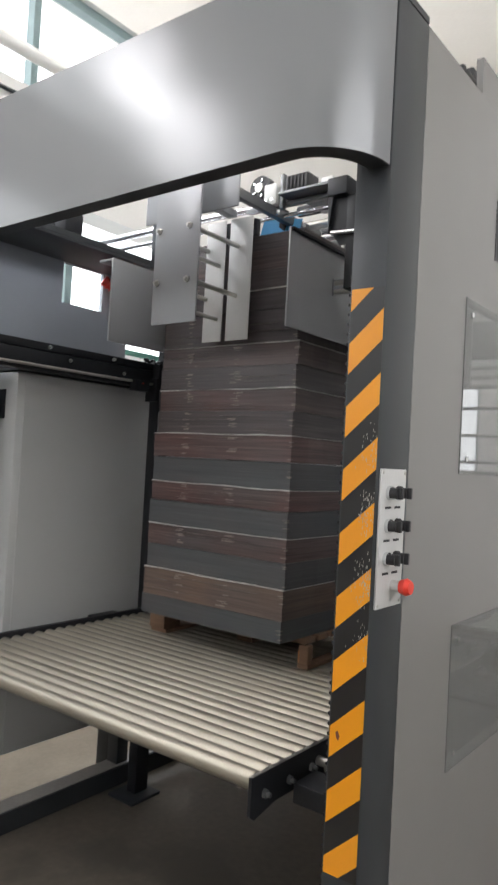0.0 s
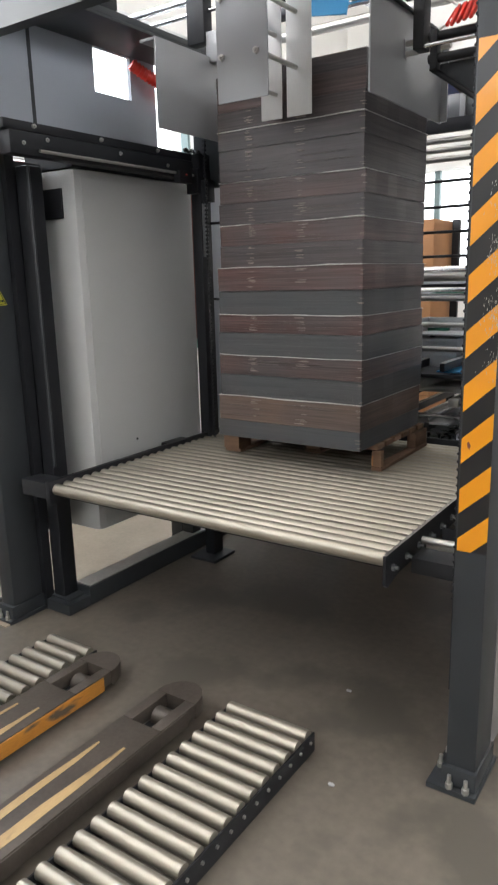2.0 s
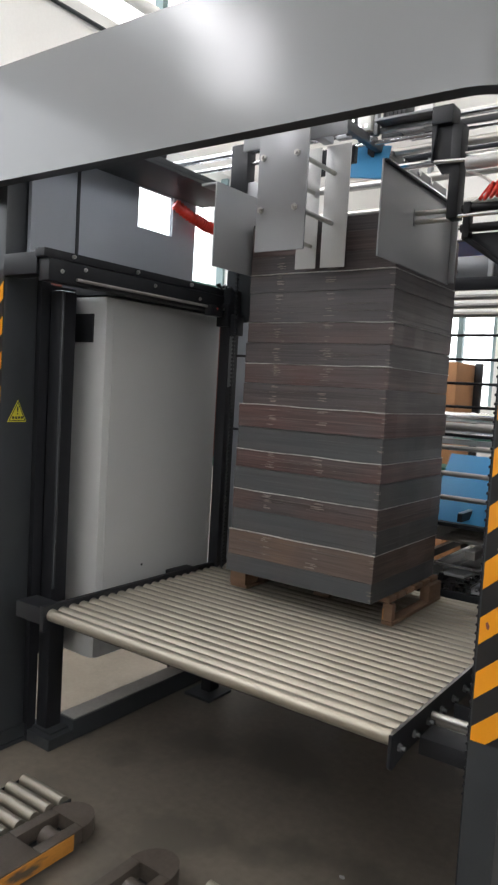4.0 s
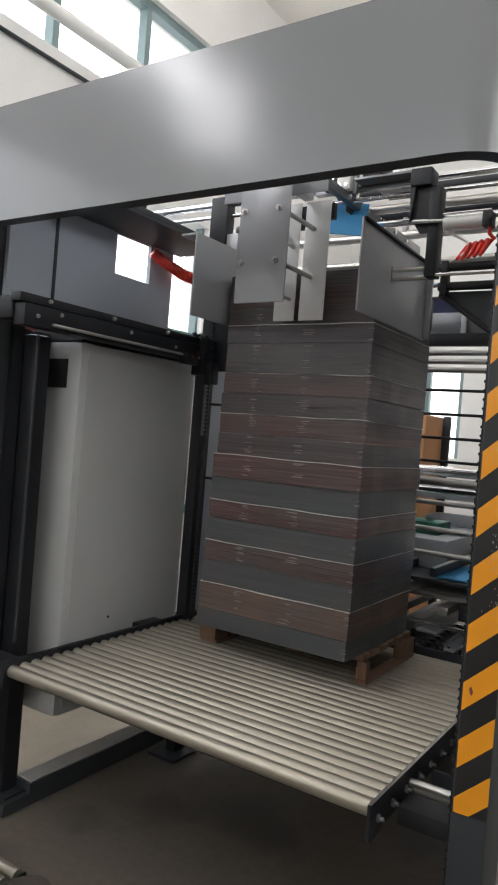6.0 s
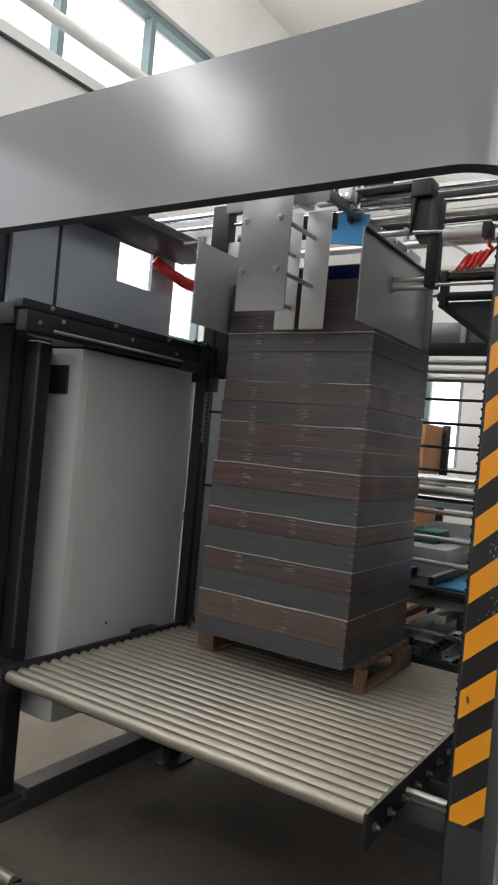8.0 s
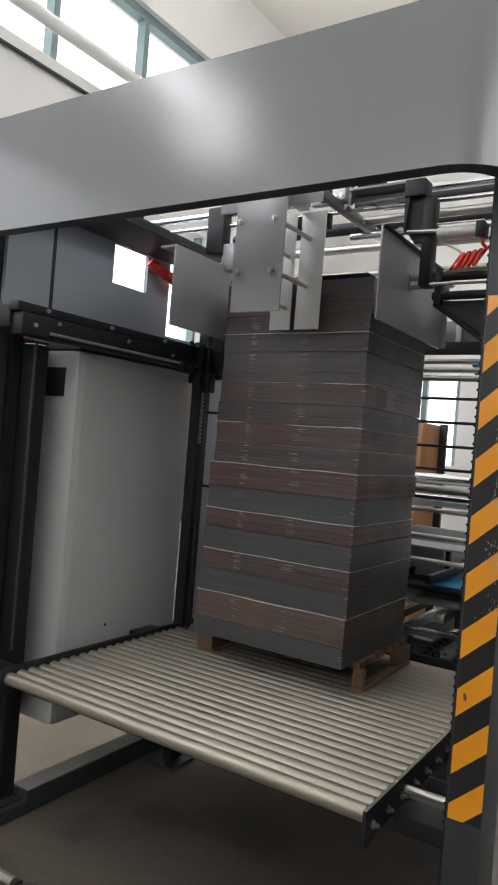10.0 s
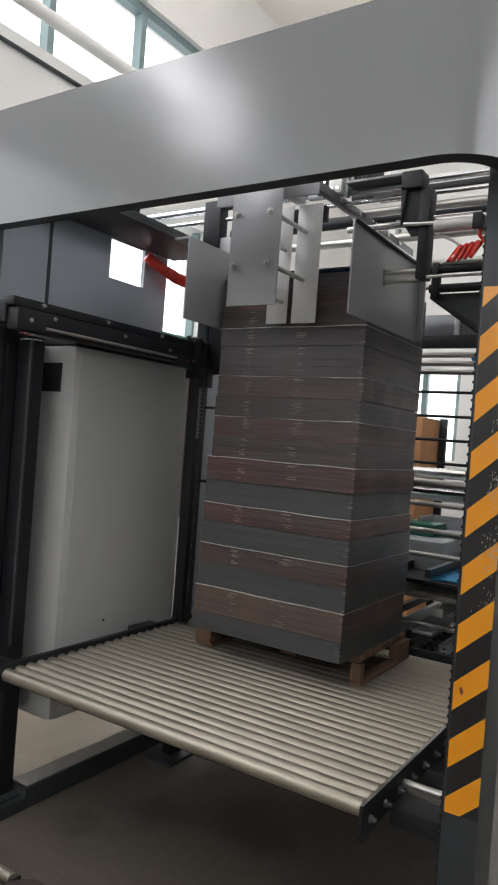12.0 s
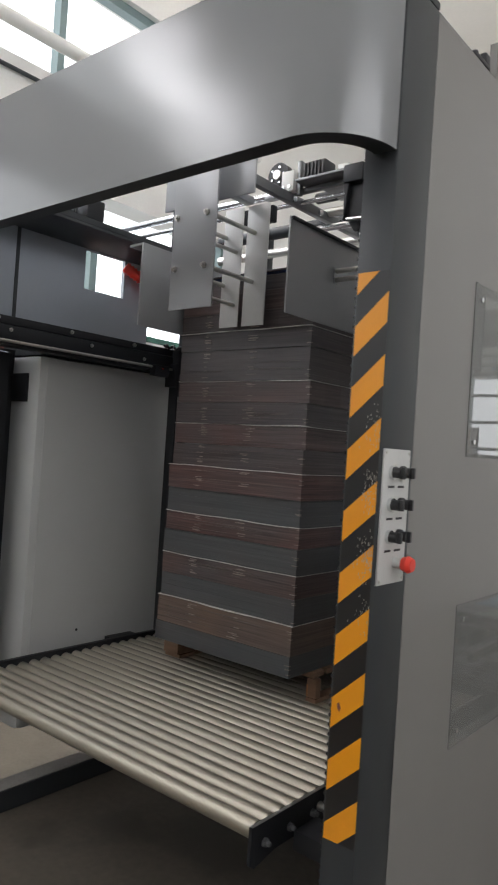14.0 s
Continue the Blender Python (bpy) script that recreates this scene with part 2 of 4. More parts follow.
def part(name, bm, material_, parent, label=""):
    """One mesh object, given in world coordinates, under a thing or under a part."""
    o = ORIGIN[parent]
    bm.transform(Matrix.Translation(-o))
    ob = new(name, mesh_of(name, bm, material_))
    ob.parent = parent
    ORIGIN[ob] = o
    return tagged(ob, label)


def piece(name, me, parent, at, label=""):
    """A repeat on shared mesh data, at a place in the world."""
    ob = new(name, me)
    ob.parent = parent
    ob.matrix_basis = Matrix.Translation(Vector(at) - ORIGIN[parent])
    ORIGIN[ob] = Vector(at)
    return tagged(ob, label)


def solid(name, bm, material_, label="", category="", group="", kind=""):
    """A thing or a piece of the setting that is one mesh."""
    ob = new(name, mesh_of(name, bm, material_))
    ORIGIN[ob] = Vector((0, 0, 0))
    return tagged(ob, label, category, group, kind)


# ---- setting ----
def ground():
    solid("floor", box(B(), -6.5, 6.5, -8, 9, -0.12, 0.0), FLOOR, "worn brown-grey concrete workshop floor", "floor", kind="structure")


WX = -3.4


def hall():
    # west wall: low white wall, cooling pad, window bands
    bm = box(B(), WX - 0.24, WX, -7, 8, 0.0, 0.86)
    solid("wall_west_low", bm, WALLW, "low white plastered wall", "wall", kind="structure")
    bm = box(B(), WX - 0.24, WX, -7, 8, 3.32, 3.99)
    box(bm, WX - 0.24, WX, -7, 8, 4.81, 5.6)
    box(bm, WX - 0.24, WX, 3.1, 8, 3.99, 4.81)
    box(bm, WX - 0.24, WX, 3.2, 8, 0.86, 3.32)
    box(bm, WX - 0.24, WX, -7, -5.0, 0.86, 3.32)
    solid("wall_west", bm, WALLW, "white plastered wall above the windows", "wall", kind="structure")
    bm = box(B(), WX - 0.06, WX + 0.03, -5.0, 3.2, 0.862, 0.93)
    box(bm, WX - 0.06, WX + 0.03, -5.0, 3.2, 2.345, 2.385)
    solid("trim", bm, GREEN, "green painted frame round the cooling pad", "frame", kind="structure")
    pad = thing("cooling_pad", (WX, 0, 0.93), "red-brown corrugated evaporative cooling pad", "cooling pad", kind="structure")
    part("backing", box(B(), WX - 0.12, WX - 0.05, -5.0, 3.2, 0.93, 2.21), BRICK, pad)
    ridge = []
    for k in range(165):
        y = -5.0 + k * 0.05
        ridge += [(y, 0.010 if k % 2 else 0.0)]
    bm = B()
    prism(bm, [(y, z) for y, z in ridge] + [(y, z + 0.011) for y, z in reversed(ridge)], "x", WX - 0.052, WX - 0.032)
    me = mesh_of("pad_layer", bm, BRICK)
    for k in range(56):
        piece("pad_layer", me, pad, (0.004 * (k % 2), 0, 0.935 + k * 0.0225))
    bm = box(B(), WX - 0.03, WX + 0.02, -5.0, 3.2, 2.212, 2.343)
    solid("lintel", bm, WALLW, "pale grey lintel strip", "lintel", kind="structure")
    w = thing("window_1", (WX, 0, 2.4), "long low window band with pale frame", "window", kind="structure")
    for k in range(7):
        y = -5.0 + k * 1.367
        part("mullion", box(B(), WX - 0.12, WX - 0.05, y - 0.03, y + 0.03, 2.386, 3.32), WFRAME, w)
    w = thing("window_2", (WX, 0, 3.95), "high clerestory window with blue-green frame", "window", kind="structure")
    for y in (-6.9, -5.6, -4.3, -3.0, -1.7, -0.5, 0.6, 1.45, 2.32, 3.06):
        part("mullion", box(B(), WX - 0.13, WX - 0.05, y - 0.027, y + 0.027, 3.99, 4.745), WFRAME, w)
    part("rail", box(B(), WX - 0.13, WX - 0.05, -7, 3.1, 4.745, 4.81), WFRAME, w)
    bm = B()
    rod(bm, (WX + 0.12, -7, 4.13), (WX + 0.12, 3.4, 4.13), 0.045, 14)
    solid("pipe", bm, WALLW, "white pipe running along the window", "pipe", kind="structure")
    solid("conduit", rod(B(), (WX + 0.022, -7, 3.885), (WX + 0.022, 3.4, 3.885), 0.014, 10), DARK, "thin dark conduit under the window", "conduit", kind="structure")
    # ceiling and other walls
    bm = box(B(), -3.7, 5, -7.3, 8.2, 5.6, 5.75)
    solid("ceiling", bm, CEIL, "cream painted ceiling", "ceiling", kind="structure")
    bm = box(B(), 4.6, 4.84, -7, 8, 0, 3.4)
    box(bm, 4.6, 4.84, -7, 8, 5.0, 5.6)
    box(bm, 4.6, 4.84, 2, 8, 3.4, 5.0)
    box(bm, 4.6, 4.84, -7, -4, 3.4, 5.0)
    solid("wall_east", bm, WALLW, "white plastered wall", "wall", kind="structure")
    bm = box(B(), -3.64, 4.84, -7.24, -7, 0, 3.4)
    box(bm, -3.64, 4.84, -7.24, -7, 5.0, 5.6)
    box(bm, -3.64, -3.0, -7.24, -7, 3.4, 5.0)
    box(bm, 2.2, 4.84, -7.24, -7, 3.4, 5.0)
    solid("wall_south", bm, WALLW, "white plastered wall", "wall", kind="structure")
    bm = box(B(), -3.64, 4.84, 6.0, 6.24, 0, 1.5)
    box(bm, -3.64, 4.84, 6.0, 6.24, 2.5, 5.6)
    box(bm, -3.64, -3.2, 6.0, 6.24, 1.5, 2.5)
    box(bm, -1.94, 4.84, 6.0, 6.24, 1.5, 2.5)
    solid("wall_north", bm, WALLW, "white plastered wall with a window", "wall", kind="structure")
    w = thing("window_3", (-2.55, 6.1, 1.5), "bright rear window with green frame", "window", kind="structure")
    for x in (-3.17, -2.76, -2.36, -1.97):
        part("mullion", box(B(), x - 0.03, x + 0.03, 6.08, 6.14, 1.5, 2.5), WFRAME, w)
    for name, lim in (("backdrop_west", (-9, -8.9, -14, 14)), ("backdrop_north", (-8.8, 8.8, 9.8, 9.9)), ("backdrop_east", (9, 9.1, -14, 14)), ("backdrop_south", (-8.8, 8.8, -12, -11.9))):
        solid(name, box(B(), *lim, -1, 16), DAY, "overexposed white daylight outside the windows", "sky", kind="structure")


ground()
hall()


# ---- stacking machine ----
def hazard_tape(parent, x0, x1, y, z0, z1, pitch=0.1357, rise=0.0715):
    tape = part("tape", box(B(), x0, x1, y - 0.0012, y - 0.0002, z0, z1), TAPE, parent, "black and yellow hazard tape")
    z = 1.509 - 8 * pitch - (1.964 - z1)
    w = x1 - x0
    while z < z1:
        outline = []
        half = pitch * 0.49
        # clip the slanting band between z0 and z1
        corners = [(x0, z), (x1, z + rise), (x1, z + rise + half), (x0, z + half)]
        for lim, sign in ((z0, 1), (z1, -1)):
            kept = []
            for i, a in enumerate(corners):
                b = corners[(i + 1) % len(corners)]
                ina, inb = sign * (a[1] - lim) >= 0, sign * (b[1] - lim) >= 0
                if ina:
                    kept.append(a)
                if ina != inb:
                    s = (lim - a[1]) / (b[1] - a[1])
                    kept.append((a[0] + s * (b[0] - a[0]), lim))
            corners = kept
            if len(corners) < 3:
                break
        if len(corners) >= 3:
            part("stripe", prism(B(), corners, "y", y - 0.0022, y - 0.0013), YELLOW, tape)
        z += pitch
    if x0 > -1:
        # rubbed patches where pallets brush past: bare specks through the tape
        rnd = random.Random(8)
        for k in range(230):
            zc = rnd.choice((1.49, 1.49, 1.345, 1.345, 1.345, 1.62, 1.22)) + rnd.gauss(0, 0.024)
            x = x0 + w * min(0.98, max(0.1, 0.80 + 0.16 * rnd.gauss(0, 1)))
            hw, hh = rnd.uniform(0.0004, 0.0012), rnd.uniform(0.001, 0.0042)
            part("scuff", prism(B(), [(x - hw, zc - hh), (x + hw * 0.4, zc - hh * 0.8), (x + hw, zc + hh * 0.7), (x, zc + hh)], "y", y - 0.0026, y - 0.0023), NICK, tape)
        part("smudge", prism(B(), [(x0 + 0.016, 1.012), (x0 + 0.021, 1.006), (x0 + 0.024, 1.016), (x0 + 0.019, 1.027), (x0 + 0.014, 1.023)], "y", y - 0.0026, y - 0.0023), BRICK, tape, "small rust-brown smudge")


def base_plate(parent, x0, x1, y0, y1):
    part("base_plate", box(B(), x0 - 0.045, x1 + 0.012, y0 - 0.035, y1 + 0.03, 0.0, 0.018, 0.003), DARK, parent)
    part("shoe", box(B(), x0 - 0.008, x1 + 0.006, y0 - 0.016, y1 + 0.012, 0.018, 0.075, 0.004), DARK, parent)
    for x, y in ((x0 + 0.02, y0 - 0.026), (x1 - 0.018, y0 - 0.026), (x0 - 0.03, y0 + 0.05), (x0 - 0.03, y1 - 0.03)):
        bm = rod(B(), (x, y, 0.018), (x, y, 0.034), 0.011, 6)
        rod(bm, (x, y, 0.034), (x, y, 0.058), 0.006, 10)
        part("anchor_bolt", bm, STEEL, parent, "shiny steel anchor bolt")


def columns():
    c = thing("machine_column", (-0.042, 0.07, 0), "dark slate steel column with hazard tape on its front", "column", "machine columns")
    part("post", box(B(), -0.085, 0.0, 0.0, 0.155, 0.018, 2.60, 0.006), DARK, c)
    hazard_tape(c, -0.079, -0.001, 0.0, 0.728, 1.964)
    base_plate(c, -0.085, 0.0, 0.0, 0.155)
    ch = part("chain", rod(B(), (-0.0895, 0.018, 0.30), (-0.0895, 0.018, 2.30), 0.0025, 6), BLACK, c, "black roller chain")
    me = mesh_of("link", rod(rod(B(), (0, -0.008, 0), (0, 0.008, 0), 0.0042, 8), (0.004, 0, -0.005), (0.004, 0, 0.005), 0.003, 6), BLACK)
    for k in range(72):
        piece("link", me, ch, (-0.0895, 0.018, 0.58 + k * 0.0215))
    c = thing("machine_column", (-2.05, 0.07, 0), "dark slate steel column with hazard tape and warning sign", "column", "machine columns")
    part("post", box(B(), -2.092, -2.006, 0.0, 0.16, 0.018, 2.60, 0.013), DARK, c)
    hazard_tape(c, -2.088, -2.010, 0.0, 0.705, 1.957)
    base_plate(c, -2.092, -2.006, 0.0, 0.16)
    s = part("warning_sign", prism(B(), [(0.030, 1.362), (0.122, 1.362), (0.078, 1.450)], "x", -2.0059, -2.0045), SIGN, c, "yellow triangular warning sign")
    part("border", prism(B(), [(0.038, 1.366), (0.114, 1.366), (0.114, 1.369), (0.038, 1.369)], "x", -2.0045, -2.0040), RUBBER, s)
    part("border", prism(B(), [(0.036, 1.367), (0.040, 1.367), (0.080, 1.441), (0.077, 1.443)], "x", -2.0045, -2.0040), RUBBER, s)
    part("border", prism(B(), [(0.112, 1.367), (0.116, 1.367), (0.079, 1.443), (0.076, 1.441)], "x", -2.0045, -2.0040), RUBBER, s)
    part("exclamation_mark", box(box(B(), -2.0045, -2.0038, 0.0745, 0.0805, 1.402, 1.424), -2.0045, -2.0038, 0.0748, 0.0802, 1.391, 1.397), RUBBER, s)
    for k in range(4):
        y = 0.052 + k * 0.014
        part("text_bar", box(B(), -2.0045, -2.0039, y, y + 0.010, 1.374, 1.384), RUBBER, s)


def hood():
    h = thing("hood", (-1.05, -0.08, 2.2), "smooth grey sheet metal hood with rounded corners", "machine hood")
    x0, x1, yf, r = -2.10, -0.004, -0.172, 0.165
    path = [(x0, 0.06)]
    for k in range(13):
        a = math.pi + k * math.pi / 24
        path.append((x0 + r + r * math.cos(a), yf + r + r * math.sin(a)))
    for k in range(13):
        a = 1.5 * math.pi + k * math.pi / 24
        path.append((x1 - r + r * math.cos(a), yf + r + r * math.sin(a)))
    path.append((x1, -0.002))

    def inset(d):
        out = [(x0 + d, 0.06)]
        rr = r - d
        for k in range(13):
            a = math.pi + k * math.pi / 24
            out.append((x0 + r + rr * math.cos(a), yf + r + rr * math.sin(a)))
        for k in range(13):
            a = 1.5 * math.pi + k * math.pi / 24
            out.append((x1 - r + rr * math.cos(a), yf + r + rr * math.sin(a)))
        out.append((x1 - d, -0.002))
        return out
    skin = path + list(reversed(inset(0.004)))
    part("shell", prism(B(), skin, "z", 2.222, 2.612), GREY, h)
    # dark colour here stands for the shade on the hood's under-edge
    part("lip", prism(B(), inset(0.0042) + list(reversed(inset(0.052))), "z", 2.2225, 2.232), DARK, h, "folded lower edge, darkened for underside shade")
    part("top_lip", prism(B(), inset(0.0042) + list(reversed(inset(0.052))), "z", 2.598, 2.608), GREY, h)
    bm = box(B(), -0.098, -0.002, -0.001, 0.155, 2.604, 2.62)
    part("cap", bm, DARK, h)
    cl = thing("roof_bracket", (-1.25, -0.1, 2.612), "small pale metal bracket on the hood", "bracket")
    part("foot", box(B(), -1.31, -1.17, -0.14, -0.08, 2.612, 2.622, 0.002), STEEL, cl)
    part("arm", box(B(), -1.235, -1.175, -0.125, -0.095, 2.622, 2.648, 0.003), STEEL, cl)


def control_panel():
    p = thing("control_panel", (0.0, 0.07, 1.29), "brushed metal control panel with switches and emergency stop", "control panel")
    part("plate", box(B(), 0.0005, 0.006, 0.012, 0.130, 1.288, 1.583, 0.0015), BRUSHED, p)
    for z in (1.532, 1.462, 1.392):
        for k, y in enumerate((0.048, 0.092)):
            sw = part("switch", rod(B(), (0.006, y, z), (0.014, y, z), 0.0150, 20), CHROME if k == 0 else RUBBER, p, "rotary selector switch")
            bm = rod(B(), (0.014, y, z), (0.030, y, z), 0.0115, 16)
            box(bm, 0.028, 0.039, y - 0.0045, y + 0.0045, z - 0.012, z + 0.012, 0.002)
            part("knob", bm, RUBBER, sw)
            part("text_bar", box(B(), 0.0061, 0.0066, y - 0.014, y + 0.014, z - 0.034, z - 0.029), RUBBER, p)
    b = part("emergency_button", rod(B(), (0.006, 0.085, 1.333), (0.028, 0.085, 1.333), 0.012, 16), BRUSHED, p, "red mushroom emergency stop button")
    bm = rod(B(), (0.026, 0.085, 1.333), (0.040, 0.085, 1.333), 0.0145, 24, 0.019)
    rod(bm, (0.040, 0.085, 1.333), (0.050, 0.085, 1.333), 0.019, 24, 0.014)
    part("mushroom_head", bm, RED, b)
    for y in (0.019, 0.123):
        for z in (1.296, 1.575):
            part("screw", rod(B(), (0.006, y, z), (0.0078, y, z), 0.0034, 10), STEEL, p)


def side_panel():
    s = thing("enclosure_wall", (-0.02, 1.6, 0), "large grey painted side panel with clear windows", "machine panel")
    x0, x1 = -0.022, -0.002
    wy0, wy1 = 0.465, 0.95
    bm = box(B(), x0, x1, 0.156, wy0, 0.06, 2.60)
    box(bm, x0, x1, wy1, 3.0, 0.06, 2.60)
    for z0, z1 in ((0.06, 0.825), (1.18, 1.59), (2.03, 2.60)):
        box(bm, x0, x1, wy0, wy1, z0, z1)
    part("sheet", bm, PANEL, s)
    part("rear_sheet", box(B(), x0, x1, 0.505, 3.0, 2.6005, 2.70), PANEL, s)
    for z0, z1 in ((1.59, 2.03), (0.825, 1.18)):
        pane = part("window", box(B(), -0.0019, 0.001, wy0 - 0.01, wy1 + 0.01, z0 - 0.01, z1 + 0.01), PANE, s, "glossy clear inspection window")
        pane.visible_shadow = False
        for y in (wy0 + 0.03, wy1 - 0.03):
            for z in (z0 + 0.03, z1 - 0.03):
                part("screw", rod(B(), (0.001, y, z), (0.005, y, z), 0.007, 10), CHROME, pane)
    # flat black sheet paints the dark inside of an opening; panel is uncut
    part("recess", box(B(), -0.0019, -0.0005, 0.655, 0.95, 2.19, 2.36), BLACK, s, "flat black sheet painted as a dark rectangular opening")
    b = thing("cable_bracket", (-0.02, 0.42, 2.6), "small black cable bracket on the panel top", "bracket")
    part("foot", box(B(), -0.03, 0.0, 0.36, 0.46, 2.601, 2.612, 0.002), RUBBER, b)
    part("clip", box(B(), -0.025, -0.005, 0.44, 0.47, 2.612, 2.645, 0.004), RUBBER, b)
    part("clip", rod(B(), (-0.02, 0.40, 2.612), (-0.02, 0.40, 2.63), 0.01, 10), RUBBER, b)


def left_side():
    c = thing("electrical_cabinet", (-1.98, 0.74, 0.33), "light grey electrical cabinet behind the platform", "cabinet")
    part("body", box(B(), -2.14, -1.828, 0.37, 1.15, 0.33, 1.905, 0.035), CAB, c)
    # black box paints the interior shade between cabinet top and rail
    part("plinth", box(B(), -2.13, -1.84, 0.38, 1.14, 1.906, 1.975), BLACK, c)
    part("door", box(B(), -1.8285, -1.8255, 0.408, 1.112, 0.372, 1.866), CAB, c)
    part("vent", box(B(), -2.014, -1.901, 0.360, 0.372, 1.706, 1.827, 0.002), BLACK, c, "black vent cover")
    part("drain_hole", rod(B(), (-1.8256, 0.645, 0.715), (-1.8235, 0.645, 0.715), 0.006, 12), BLACK, c)
    part("foot", box(B(), -2.03, -1.952, 1.09, 1.145, 0.0, 0.33, 0.003), DARK, c)
    u = thing("enclosure_wall", (-1.98, 0.6, 2.06), "blue-grey upper side panel with square opening", "machine panel")
    bm = B()
    for y0, y1, z0, z1 in ((0.325, 0.674, 1.99, 2.59), (0.907, 1.075, 1.99, 2.59), (0.674, 0.907, 1.99, 2.262), (0.674, 0.907, 2.445, 2.59)):
        box(bm, -1.995, -1.975, y0, y1, z0, z1)
    part("sheet", bm, UPPER, u)
    part("front_sheet", box(B(), -1.995, -1.975, 0.09, 0.320, 1.995, 2.59), UPPER, u)
    part("seam", box(B(), -1.9748, -1.972, 0.314, 0.330, 1.996, 2.588), DARK, u)
    r = thing("upper_rail", (-1.76, 0.53, 1.93), "dark steel guide rail with bolts", "rail")
    part("beam", box(B(), -1.80, -1.745, -0.02, 1.13, 1.989, 2.022, 0.003), BLACK, r)
    part("lower_beam", box(B(), -1.80, -1.74, 0.0, 1.13, 1.905, 1.986, 0.004), BLACK, r)
    part("guide", rod(B(), (-1.726, 0.12, 1.922), (-1.726, 1.08, 1.922), 0.006, 10), STEEL, r)
    for y, z in ((0.115, 2.008), (0.455, 2.006), (0.80, 2.006), (0.06, 1.945), (0.172, 1.968), (0.56, 1.966), (0.862, 1.95)):
        bm = rod(B(), (-1.745, y, z), (-1.736, y, z), 0.0085, 6)
        rod(bm, (-1.736, y, z), (-1.730, y, z), 0.0045, 10)
        part("bolt", bm, STEEL, r)
    part("bracket", box(B(), -2.004, -1.801, -0.01, 0.07, 1.93, 2.012, 0.004), BLACK, r)
    part("wiring", tube(B(), [(-1.735, 0.98 + 0.015 * k, 2.03 + 0.008 * math.sin(k * 2.1)) for k in range(9)], 0.007, 8), RUBBER, r, "bundled black sensor cables")
    for k, y in enumerate((0.99, 1.03, 1.07)):
        part("cable_tie", rod(B(), (-1.735, y, 2.03), (-1.735, y + 0.004, 2.03), 0.011, 10), STEEL if k == 1 else RUBBER, r)
    part("indicator", rod(B(), (-1.70, 0.945, 1.915), (-1.696, 0.945, 1.915), 0.004, 10), RED, r, "tiny red sensor light")
    part("sensor", box(B(), -1.74, -1.70, 0.90, 0.99, 1.88, 1.93, 0.004), BLACK, r)
    part("clamp", box(B(), -1.77, -1.70, 1.03, 1.13, 1.84, 1.95, 0.004), BLACK, r)
    g = thing("guide_post", (-1.90, 0.22, 0), "dark steel lift guide post with rods", "post", "lift guide posts")
    part("post", box(B(), -1.985, -1.914, 0.205, 0.285, 0.051, 1.904, 0.010), BLACK, g)
    part("guide_rod", rod(B(), (-1.904, 0.206, 0.67), (-1.904, 0.206, 1.90), 0.0065, 12), DARK, g, "dull steel guide rod")
    part("filler", box(B(), -2.06, -1.9855, 0.1605, 0.2045, 0.0, 1.985), BLACK, g)
    part("foot", box(B(), -1.996, -1.87, 0.190, 0.288, 0.0502, 0.060, 0.002), DARK, g)
    g = thing("guide_post", (-1.72, 1.05, 0), "dark rear lift guide post beside the stack", "post", "lift guide posts")
    part("post", box(B(), -1.755, -1.70, 1.045, 1.125, 0.012, 2.02, 0.004), BLACK, g)
    part("limit_switch", box(B(), -1.70, -1.655, 1.05, 1.10, 1.80, 1.90, 0.005), BLACK, g)
    part("arm", box(B(), -1.70, -1.60, 1.11, 1.125, 1.70, 1.712, 0.002), BLACK, g)
    part("arm", box(B(), -1.70, -1.60, 1.11, 1.125, 1.34, 1.352, 0.002), BLACK, g)
    part("foot", box(B(), -1.80, -1.64, 0.97, 1.15, 0.0, 0.014, 0.002), DARK, g)
    part("rack", box(B(), -1.70, -1.690, 1.052, 1.075, 1.55, 1.795, 0.002), BARSTEEL, g, "small steel rack strip")
    for k in range(12):
        part("rack_tooth", box(B(), -1.6898, -1.684, 1.050, 1.078, 1.56 + k * 0.019, 1.568 + k * 0.019, 0.001), BARSTEEL, g)
    part("chain_guard", box(B(), -1.80, -1.44, 1.135, 1.150, 1.87, 2.36, 0.003), DARK, g, "dark sheet metal chain guard")
    # chain beside the rear post
    ch = part("chain", rod(B(), (-1.655, 1.03, 0.60), (-1.655, 1.03, 2.30), 0.003, 6), BLACK, g)
    link = rod(B(), (0, -0.008, 0), (0, 0.008, 0), 0.0062, 8)
    me = mesh_of("link", link, BLACK)
    for k in range(88):
        piece("link", me, ch, (-1.655, 1.03, 0.62 + k * 0.019))
    cov = thing("top_cover", (-1.8, 0.5, 2.5), "dark slate top cover plate with a lip", "cover plate")
    part("plate", box(B(), -1.974, -1.69, -0.13, 1.12, 2.447, 2.459, 0.002), DARK, cov)
    part("lip", box(B(), -1.702, -1.690, -0.13, 1.12, 2.4595, 2.485, 0.002), DARK, cov)
    mo = thing("drive_motor", (-1.8, 0.48, 2.46), "small dark drive motor on the cover plate", "motor")
    part("body", rod(B(), (-1.90, 0.50, 2.520), (-1.76, 0.50, 2.520), 0.042, 20), BLACK, mo)
    for k in range(8):
        part("fin", rod(B(), (-1.89 + k * 0.016, 0.50, 2.520), (-1.885 + k * 0.016, 0.50, 2.520), 0.047, 20), DARK, mo)
    part("gearbox", box(B(), -1.76, -1.69, 0.455, 0.545, 2.4855, 2.57, 0.008), BLACK, mo)
